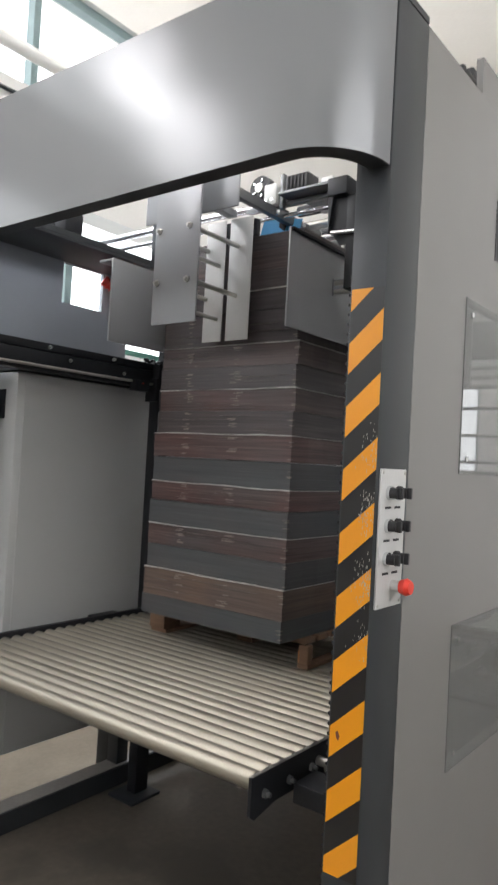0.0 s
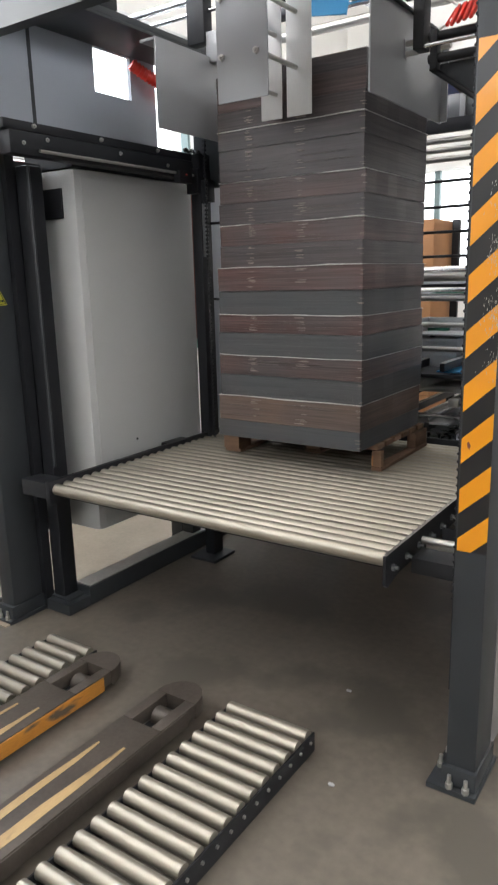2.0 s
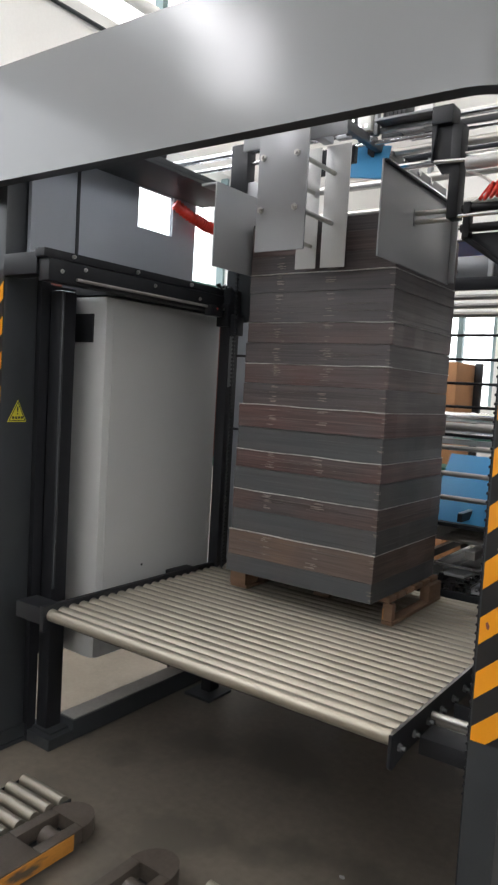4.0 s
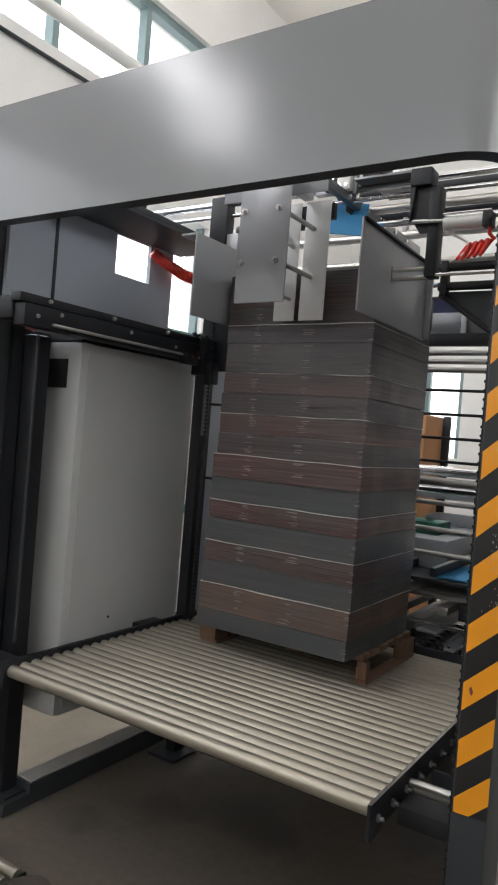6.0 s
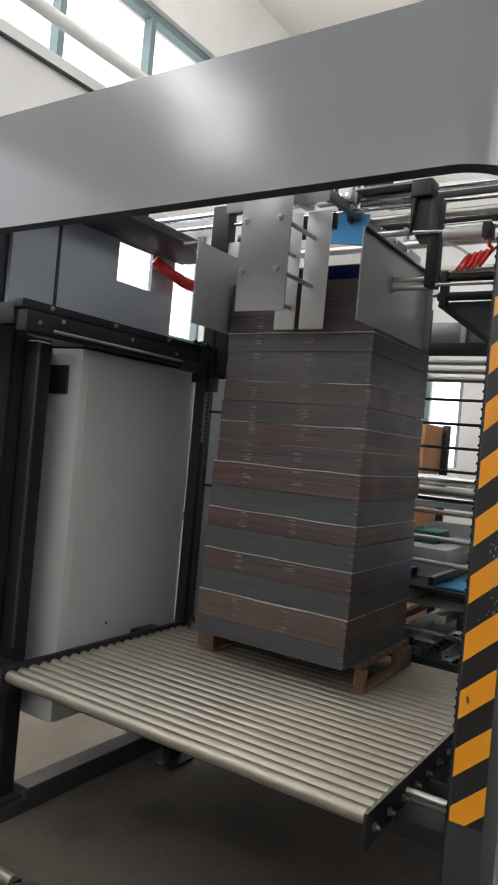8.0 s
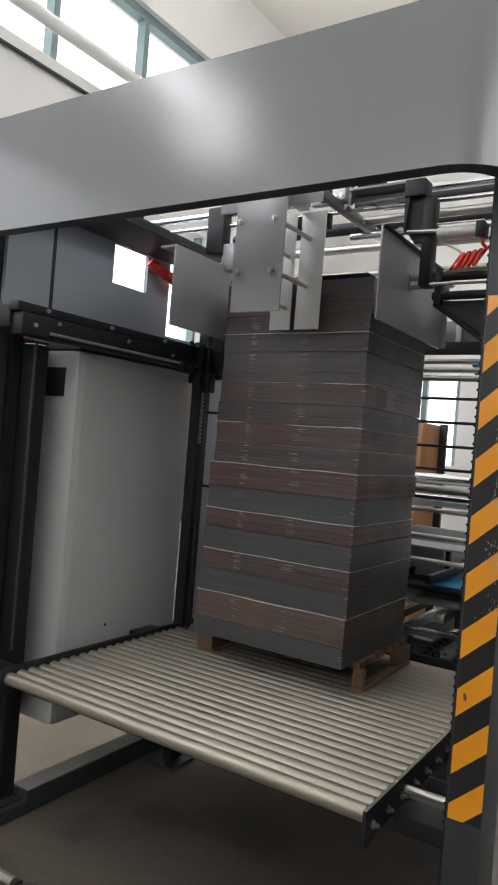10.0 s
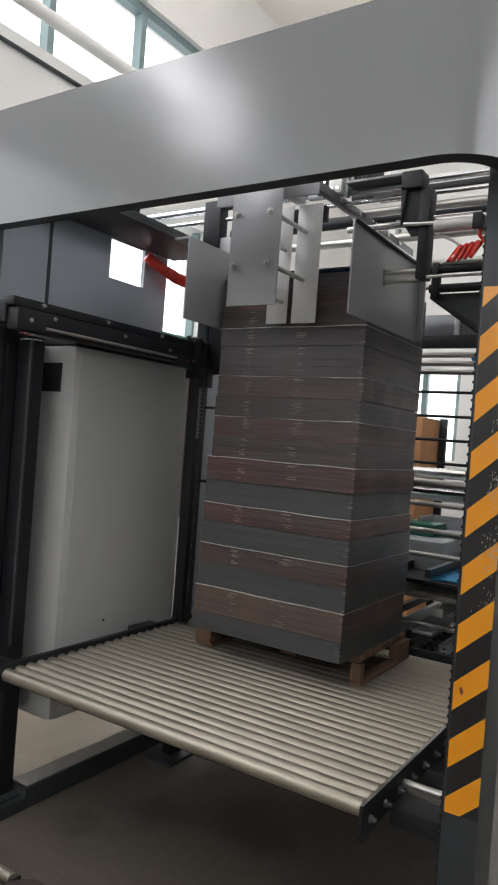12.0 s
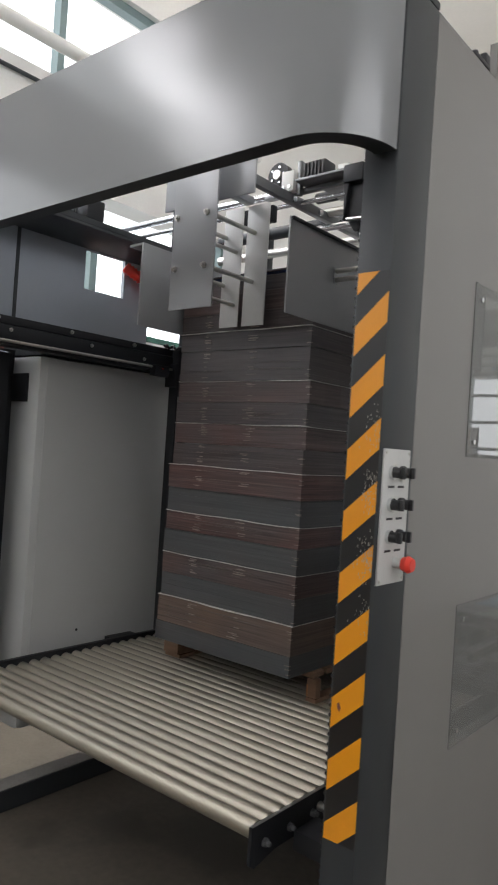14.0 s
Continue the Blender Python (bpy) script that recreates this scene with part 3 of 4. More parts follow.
    part("foot", box(B(), -1.88, -1.77, 0.46, 0.54, 2.4595, 2.480, 0.002), BLACK, mo)
    part("terminal_box", box(B(), -1.86, -1.80, 0.475, 0.525, 2.560, 2.595, 0.004), BLACK, mo)
    duct = thing("flexible_duct", (-1.9, 1.0, 2.36), "bent red corrugated flexible duct", "duct")
    arc = [(-1.945 + 0.06 * min(1.0, k / 8), 0.885 + 0.30 * k / 20, 2.335 + 0.075 * max(0.0, 1 - k / 12) ** 1.8) for k in range(21)]
    part("hose", tube(B(), arc, 0.024, 14), RED, duct)
    for p0, p1 in zip(arc[::1], arc[1::1]):
        mid = (Vector(p0) + Vector(p1)) / 2
        d = (Vector(p1) - Vector(p0)).normalized() * 0.003
        part("ring", rod(B(), mid - d, mid + d, 0.0285, 14), RED, duct)
    # floor frame
    # added sheet that blocks southwest window light from the cabinet's front face
    sh = thing("light_block", (-2.03, 0.26, 0.35), "dark sheet added to keep window light off the cabinet", "machine panel")
    part("sheet", box(B(), -2.034, -2.024, 0.206, 0.372, 0.36, 1.93), BLACK, sh)
    part("stiffener", box(B(), -2.0235, -2.006, 0.206, 0.232, 0.36, 1.93, 0.002), BLACK, sh)
    f = thing("floor_beam", (-1.9, 0.7, 0), "dark steel beam along the floor", "beam")
    part("beam", box(B(), -1.945, -1.842, 0.29, 3.0, 0.0, 0.088, 0.006), DARK, f)
    # pale strip paints the grazing window reflection along the beam top
    part("cover_strip", box(B(), -1.938, -1.850, 0.30, 2.9, 0.0882, 0.093, 0.002), BEAM_SHEEN, f, "pale strip painted as window sheen on the beam top")
    part("sole_plate", box(B(), -1.998, -1.842, 0.162, 0.2885, 0.0, 0.05, 0.004), DARK, f)
    part("upright", box(B(), -1.93, -1.86, 1.07, 1.14, 0.0935, 0.50, 0.004), DARK, f)
    # rear left light panel
    p = thing("enclosure_wall", (-1.9, 1.7, 0), "grey rear machine panel", "machine panel")
    part("sheet", box(B(), -1.90, -1.88, 1.25, 3.0, 0.3, 1.95), UPPER, p)


columns()
hood()
control_panel()
side_panel()
left_side()


# ---- lift platform, pallet and stack ----
def lift_platform():
    p = thing("roller_platform", (-1.0, 0.7, 0.60), "zinc roller lift platform with dark side frames", "roller conveyor")
    x0, x1 = -1.712, -0.297
    me = mesh_of("roller", rod(B(), (x0, 0, 0), (x1, 0, 0), 0.0235, 20), ROLLER)
    y = 0.046
    while y < 1.42:
        piece("roller", me, p, (0, y, 0.640))
        y += 0.0515
    part("side_frame", box(B(), x0 - 0.024, x0 - 0.003, 0.010, 1.45, 0.580, 0.678, 0.002), BLACK, p)
    frame_r = part("side_frame", prism(B(), [(0.012, 0.570), (0.028, 0.558), (0.11, 0.576), (1.45, 0.576), (1.45, 0.6600), (0.012, 0.6600)], "x", x1 + 0.002, x1 + 0.011), BLACK, p)
    part("worn_edge", box(B(), x1 + 0.002, x1 + 0.011, 0.016, 1.445, 0.6602, 0.6616), STEEL, frame_r, "thin bright steel top edge")
    pin = mesh_of("axle_end", rod(rod(B(), (x1 + 0.011, 0, 0), (x1 + 0.019, 0, 0), 0.0115, 6), (x1 + 0.019, 0, 0), (x1 + 0.030, 0, 0), 0.006, 8), BARSTEEL)
    y = 0.034
    while y < 1.42:
        piece("axle_end", pin, p, (0, y + 0.03, 0.61))
        y += 0.103
    # black pan added only to darken the gaps between the rollers
    part("base_pan", box(B(), x0 + 0.002, x1 - 0.002, 0.06, 1.42, 0.604, 0.608), BLACK, p)
    for y in (0.30, 0.72, 1.14):
        part("cross_beam", box(B(), x0, x1, y, y + 0.06, 0.545, 0.60, 0.003), BLACK, p)
    part("bracket", box(B(), -1.895, x0 - 0.025, 0.02, 0.12, 0.60, 0.665, 0.003), BLACK, p)
    part("bracket", box(B(), -1.815, x0 - 0.025, 0.80, 0.95, 0.60, 0.665, 0.003), BLACK, p)
    part("lift_arm", box(B(), x1 + 0.03, -0.10, 0.16, 0.26, 0.56, 0.61, 0.003), BLACK, p)
    for y, z in ((0.30, 0.618), (0.345, 0.585), (0.36, 0.555)):
        part("lift_arm", rod(B(), (x1 + 0.012, y, z), (-0.09, y, z), 0.012, 14), STEEL, p, "zinc steel lift arm")
    part("arm_plate", box(B(), x1 + 0.05, -0.095, 0.375, 0.385, 0.52, 0.64, 0.003), BLACK, p)
    return p


def pallet():
    p = thing("pallet", (-1.05, 1.07, 0.654), "worn wooden pallet under the cardboard stack", "pallet")
    x0, x1, y0, y1 = -1.442, -0.660, 0.815, 1.345
    z = 0.6640
    for x, w, blocks in ((x0, 0.088, ((0.0, 0.10), (0.43, 0.53))), (-1.10, 0.08, ((0.16, 0.24), (0.43, 0.53))), (x1 - 0.045, 0.045, ((0.012, 0.045), (0.39, 0.53)))):
        part("bottom_board", box(B(), x, x + w, y0 + (0.16 if -1.2 < x < -1.0 else 0.012), y1, z, z + 0.015, 0.002), WOOD, p)
        for a, b in blocks:
            part("block", box(B(), x + 0.002, x + w - 0.002, y0 + a, y0 + b, z + 0.0152, z + 0.084, 0.004), WOOD, p)
    for k in range(6):
        y = y0 + 0.02 + k * (y1 - y0 - 0.09) / 5
        part("deck_board", box(B(), x0 + 0.01, x1 - 0.02, y, y + 0.07, z + 0.0842, z + 0.1055, 0.002), WOOD, p)
    part("splinter", box(B(), x1 - 0.043, x1 - 0.036, y0 + 0.0105, y0 + 0.0118, z + 0.02, z + 0.062), KRAFT, p, "pale splintered edge of the stringer")
    return p


def bundle(rnd, x0, x1, y0, y1, za, zb, flat):
    """One bundle of sheets as a single closed body, with a ridge for each sheet."""
    n = max(4, int(round((zb - za) / 0.0095)))
    side = 6
    wave = [rnd.gauss(0, 0.0012) for _ in range(4 * side)]
    rings = []
    for i in range(n):
        j = 0.0 if flat else 0.0004
        e = [rnd.gauss(0, j) for _ in range(4)]
        for zz, inset in ((za + (zb - za) * i / n, 0.00014), (za + (zb - za) * (i + 0.5) / n, 0.0), (za + (zb - za) * (i + 0.98) / n, 0.0001)):
            ax0, ax1, ay0, ay1 = x0 + e[0] + inset, x1 + e[1] - inset, y0 + e[2] + inset, y1 + e[3] - inset
            ring = []
            for k in range(side):
                ring.append((ax0 + (ax1 - ax0) * k / side, ay0 + wave[k], zz))
            for k in range(side):
                ring.append((ax1 + wave[side + k], ay0 + (ay1 - ay0) * k / side, zz))
            for k in range(side):
                ring.append((ax1 + (ax0 - ax1) * k / side, ay1 + wave[2 * side + k], zz))
            for k in range(side):
                ring.append((ax0 + wave[3 * side + k], ay1 + (ay0 - ay1) * k / side, zz))
            rings.append(ring)
    m = 4 * side
    verts = [v for r in rings for v in r]
    faces = [tuple(reversed(range(m))), tuple(range((len(rings) - 1) * m, len(rings) * m))]
    for r in range(len(rings) - 1):
        for k in range(m):
            faces.append((r * m + k, r * m + (k + 1) % m, (r + 1) * m + (k + 1) % m, (r + 1) * m + k))
    return verts, faces


def stack():
    s = thing("cardboard_stack", (-1.02, 0.98, 0.77), "tall stack of brown and slate cardboard sheets", "cardboard stack")
    rnd = random.Random(4)
    levels = [0.770, 0.846, 0.953, 1.046, 1.128, 1.222, 1.296, 1.394, 1.487, 1.574, 1.656, 1.739, 1.821, 1.941, 2.013, 2.085, 2.160, 2.218]
    mats = [1, 3, 1, 0, 1, 2, 1, 2, 4, 2, 4, 0, 4, 4, 4, 0, 4]
    liners = (1, 3, 5, 7, 9, 11, 13)
    for k, mi in enumerate(mats):
        za, zb = levels[k] + 0.0004, levels[k + 1] - 0.0012
        f = (za - 0.77) / 1.45
        cx0, cx1 = -1.376 + 0.040 * min(1.0, f * 1.6) + rnd.uniform(-0.007, 0.006), -0.694 + 0.006 * f + rnd.uniform(-0.0035, 0.0035)
        cy0, cy1 = 0.702 + rnd.uniform(-0.006, 0.006), 1.325 - 0.025 * f + rnd.uniform(-0.008, 0.008)
        verts, faces = bundle(rnd, cx0, cx1, cy0, cy1, za, zb, k == 0)
        me = bpy.data.meshes.new("cardboard_block")
        me.from_pydata([Vector(v) - ORIGIN[s] for v in verts], [], faces)
        me.materials.append(BOARDS[mi])
        ob = new("cardboard_block", me)
        ob.parent = s
        ORIGIN[ob] = ORIGIN[s]
        if 1 <= k <= 14 and mi != 1:
            # pale slivers paint the short glints where glued tabs end, two columns every block
            for xc, many, wide in ((-1.185, 9, 0.018), (-0.955, 6, 0.024)):
                for q in range(many):
                    wd = rnd.uniform(0.3, 1.0) * wide
                    xm = xc + rnd.gauss(0, 0.006)
                    zq = za + (zb - za) * rnd.uniform(0.08, 0.92)
                    part("cut_edge", box(B(), xm - wd, xm + wd, cy0 - 0.0022, cy0 + 0.001, zq, zq + rnd.uniform(0.0012, 0.0030)), EDGE_GLINT, ob)
        for q in range(3 if k < 15 else 0):
            # pale slivers paint the corner glints along the front edge
            zq = za + (zb - za) * rnd.uniform(0.1, 0.95)
            part("bent_corner", box(B(), cx1 - rnd.uniform(0.006, 0.022), cx1 + 0.0022, cy0 - 0.002, cy0 + 0.008, zq, zq + rnd.uniform(0.0010, 0.0024)), EDGE_GLINT, ob)
        if 1 <= k <= 12 and mi != 1:
            # single sheets that stand out a little from the block, coloured as irregular glints
            for q in range(5):
                xa = rnd.uniform(cx0 + 0.01, cx1 - 0.18)
                xb = min(cx1 + 0.002, xa + rnd.uniform(0.05, 0.30))
                zq = za + (zb - za) * rnd.uniform(0.1, 0.92)
                part("sheet_edge", box(B(), xa, xb, cy0 - rnd.uniform(0.0018, 0.0035), cy0 + 0.02, zq, zq + 0.0009), SHEET_GLINT, ob)
        if k in liners:
            # a curling liner sheet: the free front edge rises and dips along its length
            bm = B()
            cols = []
            ph, am = rnd.uniform(0, 6), rnd.uniform(0.0010, 0.0022)
            for q in range(15):
                x = cx0 - 0.002 + (cx1 - cx0 + 0.006) * q / 14
                dz = am * math.sin(ph + q * 0.8) + rnd.gauss(0, 0.0004)
                out = cy0 - 0.004 - 0.002 * math.sin(ph * 2 + q * 0.5)
                cols.append([bm.verts.new(v) for v in ((x, cy1 + 0.002, zb), (x, cy0 + 0.03, zb), (x, out, zb + dz), (x, out, zb + dz + 0.0026), (x, cy0 + 0.03, zb + 0.0010), (x, cy1 + 0.002, zb + 0.0010))])
            for ca, cb in zip(cols, cols[1:]):
                for v in range(6):
                    bm.faces.new((ca[v], cb[v], cb[(v + 1) % 6], ca[(v + 1) % 6]))
            bm.faces.new(list(reversed(cols[0])))
            bm.faces.new(cols[-1])
            bmesh.ops.recalc_face_normals(bm, faces=bm.faces)
            part("liner_sheet", bm, LINER, s, "pale curling liner sheet edge")
    return s


PLATFORM, PALLET, STACK = lift_platform(), pallet(), stack()


# ---- aligning plates over the stack ----
def front_plate():
    p = thing("stop_plate", (-1.0, 0.41, 2.04), "grey coated front stop plate with rods and slats", "stop plate")
    part("plate", box(B(), -1.108, -0.902, 0.400, 0.408, 2.038, 2.62, 0.003), PLATE, p)
    for x in (-1.087, -0.945):
        for z in (2.365, 2.183):
            bm = rod(B(), (x, 0.400, z), (x, 0.393, z), 0.012, 6)
            rod(bm, (x, 0.395, z), (x, 0.384, z), 0.006, 10)
            part("bolt", bm, STEEL, p)
    for x0, x1 in ((-1.098, -1.006), (-0.986, -0.881)):
        part("slat", box(B(), x0, x1, 0.660, 0.664, 2.020, 2.47, 0.002), BRUSHED, p, "bright brushed metal slat")
    for x in (-1.087, -0.945):
        for z in (2.365, 2.183):
            part("rod", rod(B(), (x, 0.409, z), (x, 0.659, z), 0.0085, 12), STEEL, p)
    for z in (2.315, 2.115):
        part("rod", rod(B(), (-1.06, 0.409, z), (-1.03, 0.659, z - 0.012), 0.0075, 12), STEEL, p)
    part("slat_carrier", box(B(), -1.10, -0.87, 0.6645, 0.69, 2.40, 2.46, 0.003), BLACK, p)
    part("back_plate", box(B(), -1.235, -0.80, 0.470, 0.478, 2.43, 2.62, 0.003), PLATE, p)
    part("arm", box(B(), -1.0, -0.96, 0.479, 0.664, 2.475, 2.50, 0.003), PLATE, p)


def side_pusher(x, sign, y0, z0, z1, lip, label):
    p = thing("side_pusher", (x, 0.85, z0), label, "pusher plate", "side pushers")
    part("plate", box(B(), x - 0.004, x + 0.004, y0, 1.20, z0, z1, 0.003), PLATE, p)
    xa, xb = sorted((x + 0.0042 * sign, x + lip * sign))
    part("top_flange", box(B(), xa, xb, y0, 1.20, z1 - 0.012, z1 - 0.002, 0.002), PLATE if lip > 0.03 else BLACK, p)
    part("end_flange", box(B(), xa, x + 0.03 * sign if sign > 0 else xb, 1.185, 1.195, z0 + 0.004, z1 - 0.013, 0.002) if sign > 0 else box(B(), x - 0.03, xb, 1.185, 1.195, z0 + 0.004, z1 - 0.013, 0.002), PLATE, p)
    for z in (2.196, 2.228):
        part("rod", rod(B(), (x + 0.005 * sign, 0.812, z), (x + 0.17 * sign, 0.812, z), 0.0095, 14), STEEL, p, "polished push rod")
    ends = sorted((x + 0.0045 * sign, x + 0.009 * sign))
    part("rod_flange", box(B(), *ends, 0.798, 0.826, 2.182, 2.242, 0.002), PLATE, p)
    return p


front_plate()
PUSHER_R = side_pusher(-0.686, 1, 0.53, 2.026, 2.35, 0.016, "grey coated side pusher plate beside the stack")
PUSHER_L = side_pusher(-1.372, -1, 0.49, 2.02, 2.345, 0.075, "grey coated side pusher plate by the red duct")


# ---- overhead rails and carriages ----
def overhead():
    for y, z, r, m, label, xa in ((0.85, 2.578, 0.014, CHROME, "polished steel guide rod overhead", -1.976), (0.85, 2.525, 0.009, CHROME, "thin polished steel guide rod", -1.92),
                              (1.05, 2.615, 0.022, BLACK, "thick black cross tube overhead", -0.95), (1.05, 2.548, 0.018, STEEL, "zinc steel cross tube overhead", -0.95),
                              (1.02, 2.475, 0.014, CHROME, "polished steel guide rod overhead", -0.95), (1.45, 2.66, 0.03, BLACK, "thick black cross tube overhead", -1.85),
                              (1.45, 2.56, 0.022, STEEL, "zinc steel cross tube overhead", -1.85), (1.45, 2.43, 0.016, STEEL, "zinc steel cross tube overhead", -1.85),
                              (1.5, 2.33, 0.012, CHROME, "thin polished steel guide rod", -1.85)):
        solid("cross_rod", rod(B(), (xa, y, z), (-0.03, y, z), r, 16), m, label, "rod", "overhead rods")
    b = thing("slide_carriage", (-1.51, 0.85, 2.4), "black slide carriage on the guide rods", "carriage", "slide carriages")
    part("body", box(B(), -1.565, -1.475, 0.82, 0.88, 2.40, 2.605, 0.006), BLACK, b)
    part("arm", box(B(), -1.475, -1.415, 0.83, 0.87, 2.32, 2.44, 0.004), PLATE, b)
    b = thing("slide_carriage", (-0.52, 0.72, 2.2), "black cast carriage frame with pneumatic cylinder", "carriage", "slide carriages")
    part("head", box(B(), -0.589, -0.513, 0.682, 0.758, 2.490, 2.552, 0.006), BLACK, b)
    part("upright", box(B(), -0.520, -0.482, 0.701, 0.762, 2.173, 2.490, 0.004), BLACK, b)
    part("cheek", prism(B(), [(-0.589, 2.490), (-0.518, 2.490), (-0.518, 2.329), (-0.551, 2.329), (-0.584, 2.377)], "y", 0.711, 0.722), BLACK, b)
    part("cheek", prism(B(), [(-0.584, 2.367), (-0.570, 2.490), (-0.589, 2.490)], "y", 0.692, 0.709), BLACK, b)
    cy = part("cylinder", rod(B(), (-0.456, 0.692, 2.346), (-0.323, 0.692, 2.346), 0.022, 20), BRUSHED, b, "pneumatic cylinder")
    part("end_cap", box(B(), -0.323, -0.290, 0.668, 0.716, 2.322, 2.371, 0.004), BLACK, cy)
    part("piston_rod", rod(B(), (-0.570, 0.692, 2.365), (-0.456, 0.692, 2.358), 0.008, 12), CHROME, cy)
    part("tie_rod", rod(B(), (-0.456, 0.673, 2.375), (-0.294, 0.673, 2.375), 0.004, 8), CHROME, cy)
    part("arm", rod(B(), (-0.465, 0.711, 2.201), (-0.086, 0.711, 2.201), 0.015, 14), BLACK, b)
    part("arm", rod(B(), (-0.465, 0.711, 2.135), (-0.086, 0.711, 2.135), 0.015, 14), BLACK, b)
    part("arm_rod", rod(B(), (-0.465, 0.673, 2.168), (-0.086, 0.673, 2.168), 0.006, 10), CHROME, b)
    part("arm_post", box(B(), -0.456, -0.432, 0.692, 0.730, 2.101, 2.220, 0.003), BLACK, b)
    part("gusset", prism(B(), [(-0.456, 2.120), (-0.086, 2.120), (-0.086, 1.850), (-0.441, 2.097)], "y", 0.730, 0.737), DARK, b, "dark triangular gusset plate")
    part("gusset_rail", rod(B(), (-0.460, 0.720, 2.111), (-0.086, 0.720, 1.840), 0.01, 10), BLACK, b)
    for xx, lab in ((-0.90, "dark overhead bar running front to back"), (-0.10, "dark overhead bar beside the column")):
        t = thing("top_beam", (xx, 0.8, 2.38), lab, "beam")
        z = 2.522 if xx < -0.5 else 2.57
        part("beam", box(B(), xx - 0.014, xx + 0.014, 0.48 if xx < -0.5 else 0.16, 1.62, z - 0.012, z + 0.024, 0.003), BARSTEEL if xx < -0.5 else BLACK, t)
        if xx < -0.5:
            for y in (0.50, 1.43):
                part("hanger", box(B(), xx - 0.010, xx + 0.010, y, y + 0.03, z + 0.0245, 2.64, 0.002), BARSTEEL, t)
            for y in (0.80, 0.98, 1.12, 1.28, 1.42):
                part("stud", rod(B(), (xx + 0.014, y, z + 0.004), (xx + 0.024, y, z + 0.004), 0.012, 12), CHROME, t)
    # vacuum unit on top of the rails
    v = thing("suction_unit", (-0.80, 0.85, 2.6), "pale valve block with black fittings on a steel bracket", "valve block")
    part("block", box(B(), -0.775, -0.70, 0.93, 0.99, 2.5742, 2.66, 0.008), WALLW, v)
    part("valve", box(B(), -0.69, -0.62, 0.94, 0.99, 2.5742, 2.615, 0.005), STEEL, v)
    wheel = part("wheel", rod(B(), (-0.967, 0.80, 2.632), (-0.967, 0.835, 2.632), 0.048, 28), RUBBER, v)
    part("hub", rod(B(), (-0.967, 0.790, 2.632), (-0.967, 0.7995, 2.632), 0.018, 16), STEEL, wheel)
    for k in range(5):
        a = k * 2 * math.pi / 5
        cx, cz = -0.967 + 0.031 * math.cos(a), 2.632 + 0.031 * math.sin(a)
        part("wheel_bolt", rod(B(), (cx, 0.795, cz), (cx, 0.7995, cz), 0.005, 8), CHROME, wheel)
    part("bracket", box(B(), -0.862, -0.846, 0.785, 0.8075, 2.53, 2.66, 0.003), BARSTEEL, v)
    part("white_block", box(B(), -0.925, -0.868, 0.770, 0.806, 2.5465, 2.625, 0.006), WALLW, v, "white plastic air block")
    for dx in (-0.910, -0.884):
        part("block_screw", rod(B(), (dx, 0.764, 2.562), (dx, 0.7695, 2.562), 0.006, 10), CHROME, v)
    drive = part("drive", box(B(), -0.812, -0.718, 0.755, 0.826, 2.5742, 2.632, 0.006), RUBBER, v, "black ribbed drive housing")
    for k in range(6):
        part("rib", box(B(), -0.806 + k * 0.016, -0.800 + k * 0.016, 0.750, 0.7548, 2.578, 2.628, 0.001), RUBBER, drive)
    part("sensor", box(B(), -0.668, -0.622, 0.765, 0.812, 2.5742, 2.600, 0.003), BRUSHED, v, "small metal sensor")
    part("bar", box(B(), -1.035, -0.60, 0.808, 0.834, 2.5465, 2.5635, 0.003), BARSTEEL, v)
    part("support", box(B(), -0.84, -0.60, 0.745, 0.834, 2.564, 2.574, 0.002), BARSTEEL, v)
    part("rear_support", box(B(), -0.80, -0.60, 0.868, 1.0, 2.564, 2.574, 0.002), BARSTEEL, v)
    part("clamp", box(B(), -0.99, -0.93, 0.80, 0.8495, 2.555, 2.598, 0.004), BLACK, v)
    part("clamp", box(B(), -0.69, -0.63, 0.82, 0.88, 2.548, 2.598, 0.004), BLACK, v)
    # coiled red air hose and white cables
    coil = thing("coiled_air_hose", (-0.38, 0.86, 2.25), "coiled red plastic air hose", "air hose")
    pts = [(-0.300, 0.69, 2.325), (-0.300, 0.69, 2.30)]
    for k in range(73):
        u = k / 72
        ang = u * 2 * math.pi * 4.5
        pts.append((-0.300 - 0.09 * u + 0.014 * math.cos(ang), 0.70 + 0.024 * math.sin(ang), 2.262 - 0.015 * u + 0.030 * math.sin(ang + 0.8)))
    part("tube", tube(B(), pts, 0.0065, 8), RED, coil)
    cab = thing("air_line", (-0.47, 0.85, 2.25), "thin white looped air line", "air line")
    pts = [(-0.456 + 0.085 * math.sin(math.pi * k / 16), 0.71, 2.325 - 0.115 * k / 16) for k in range(17)]
    part("tube", tube(B(), pts, 0.0045, 8), WALLW, cab)


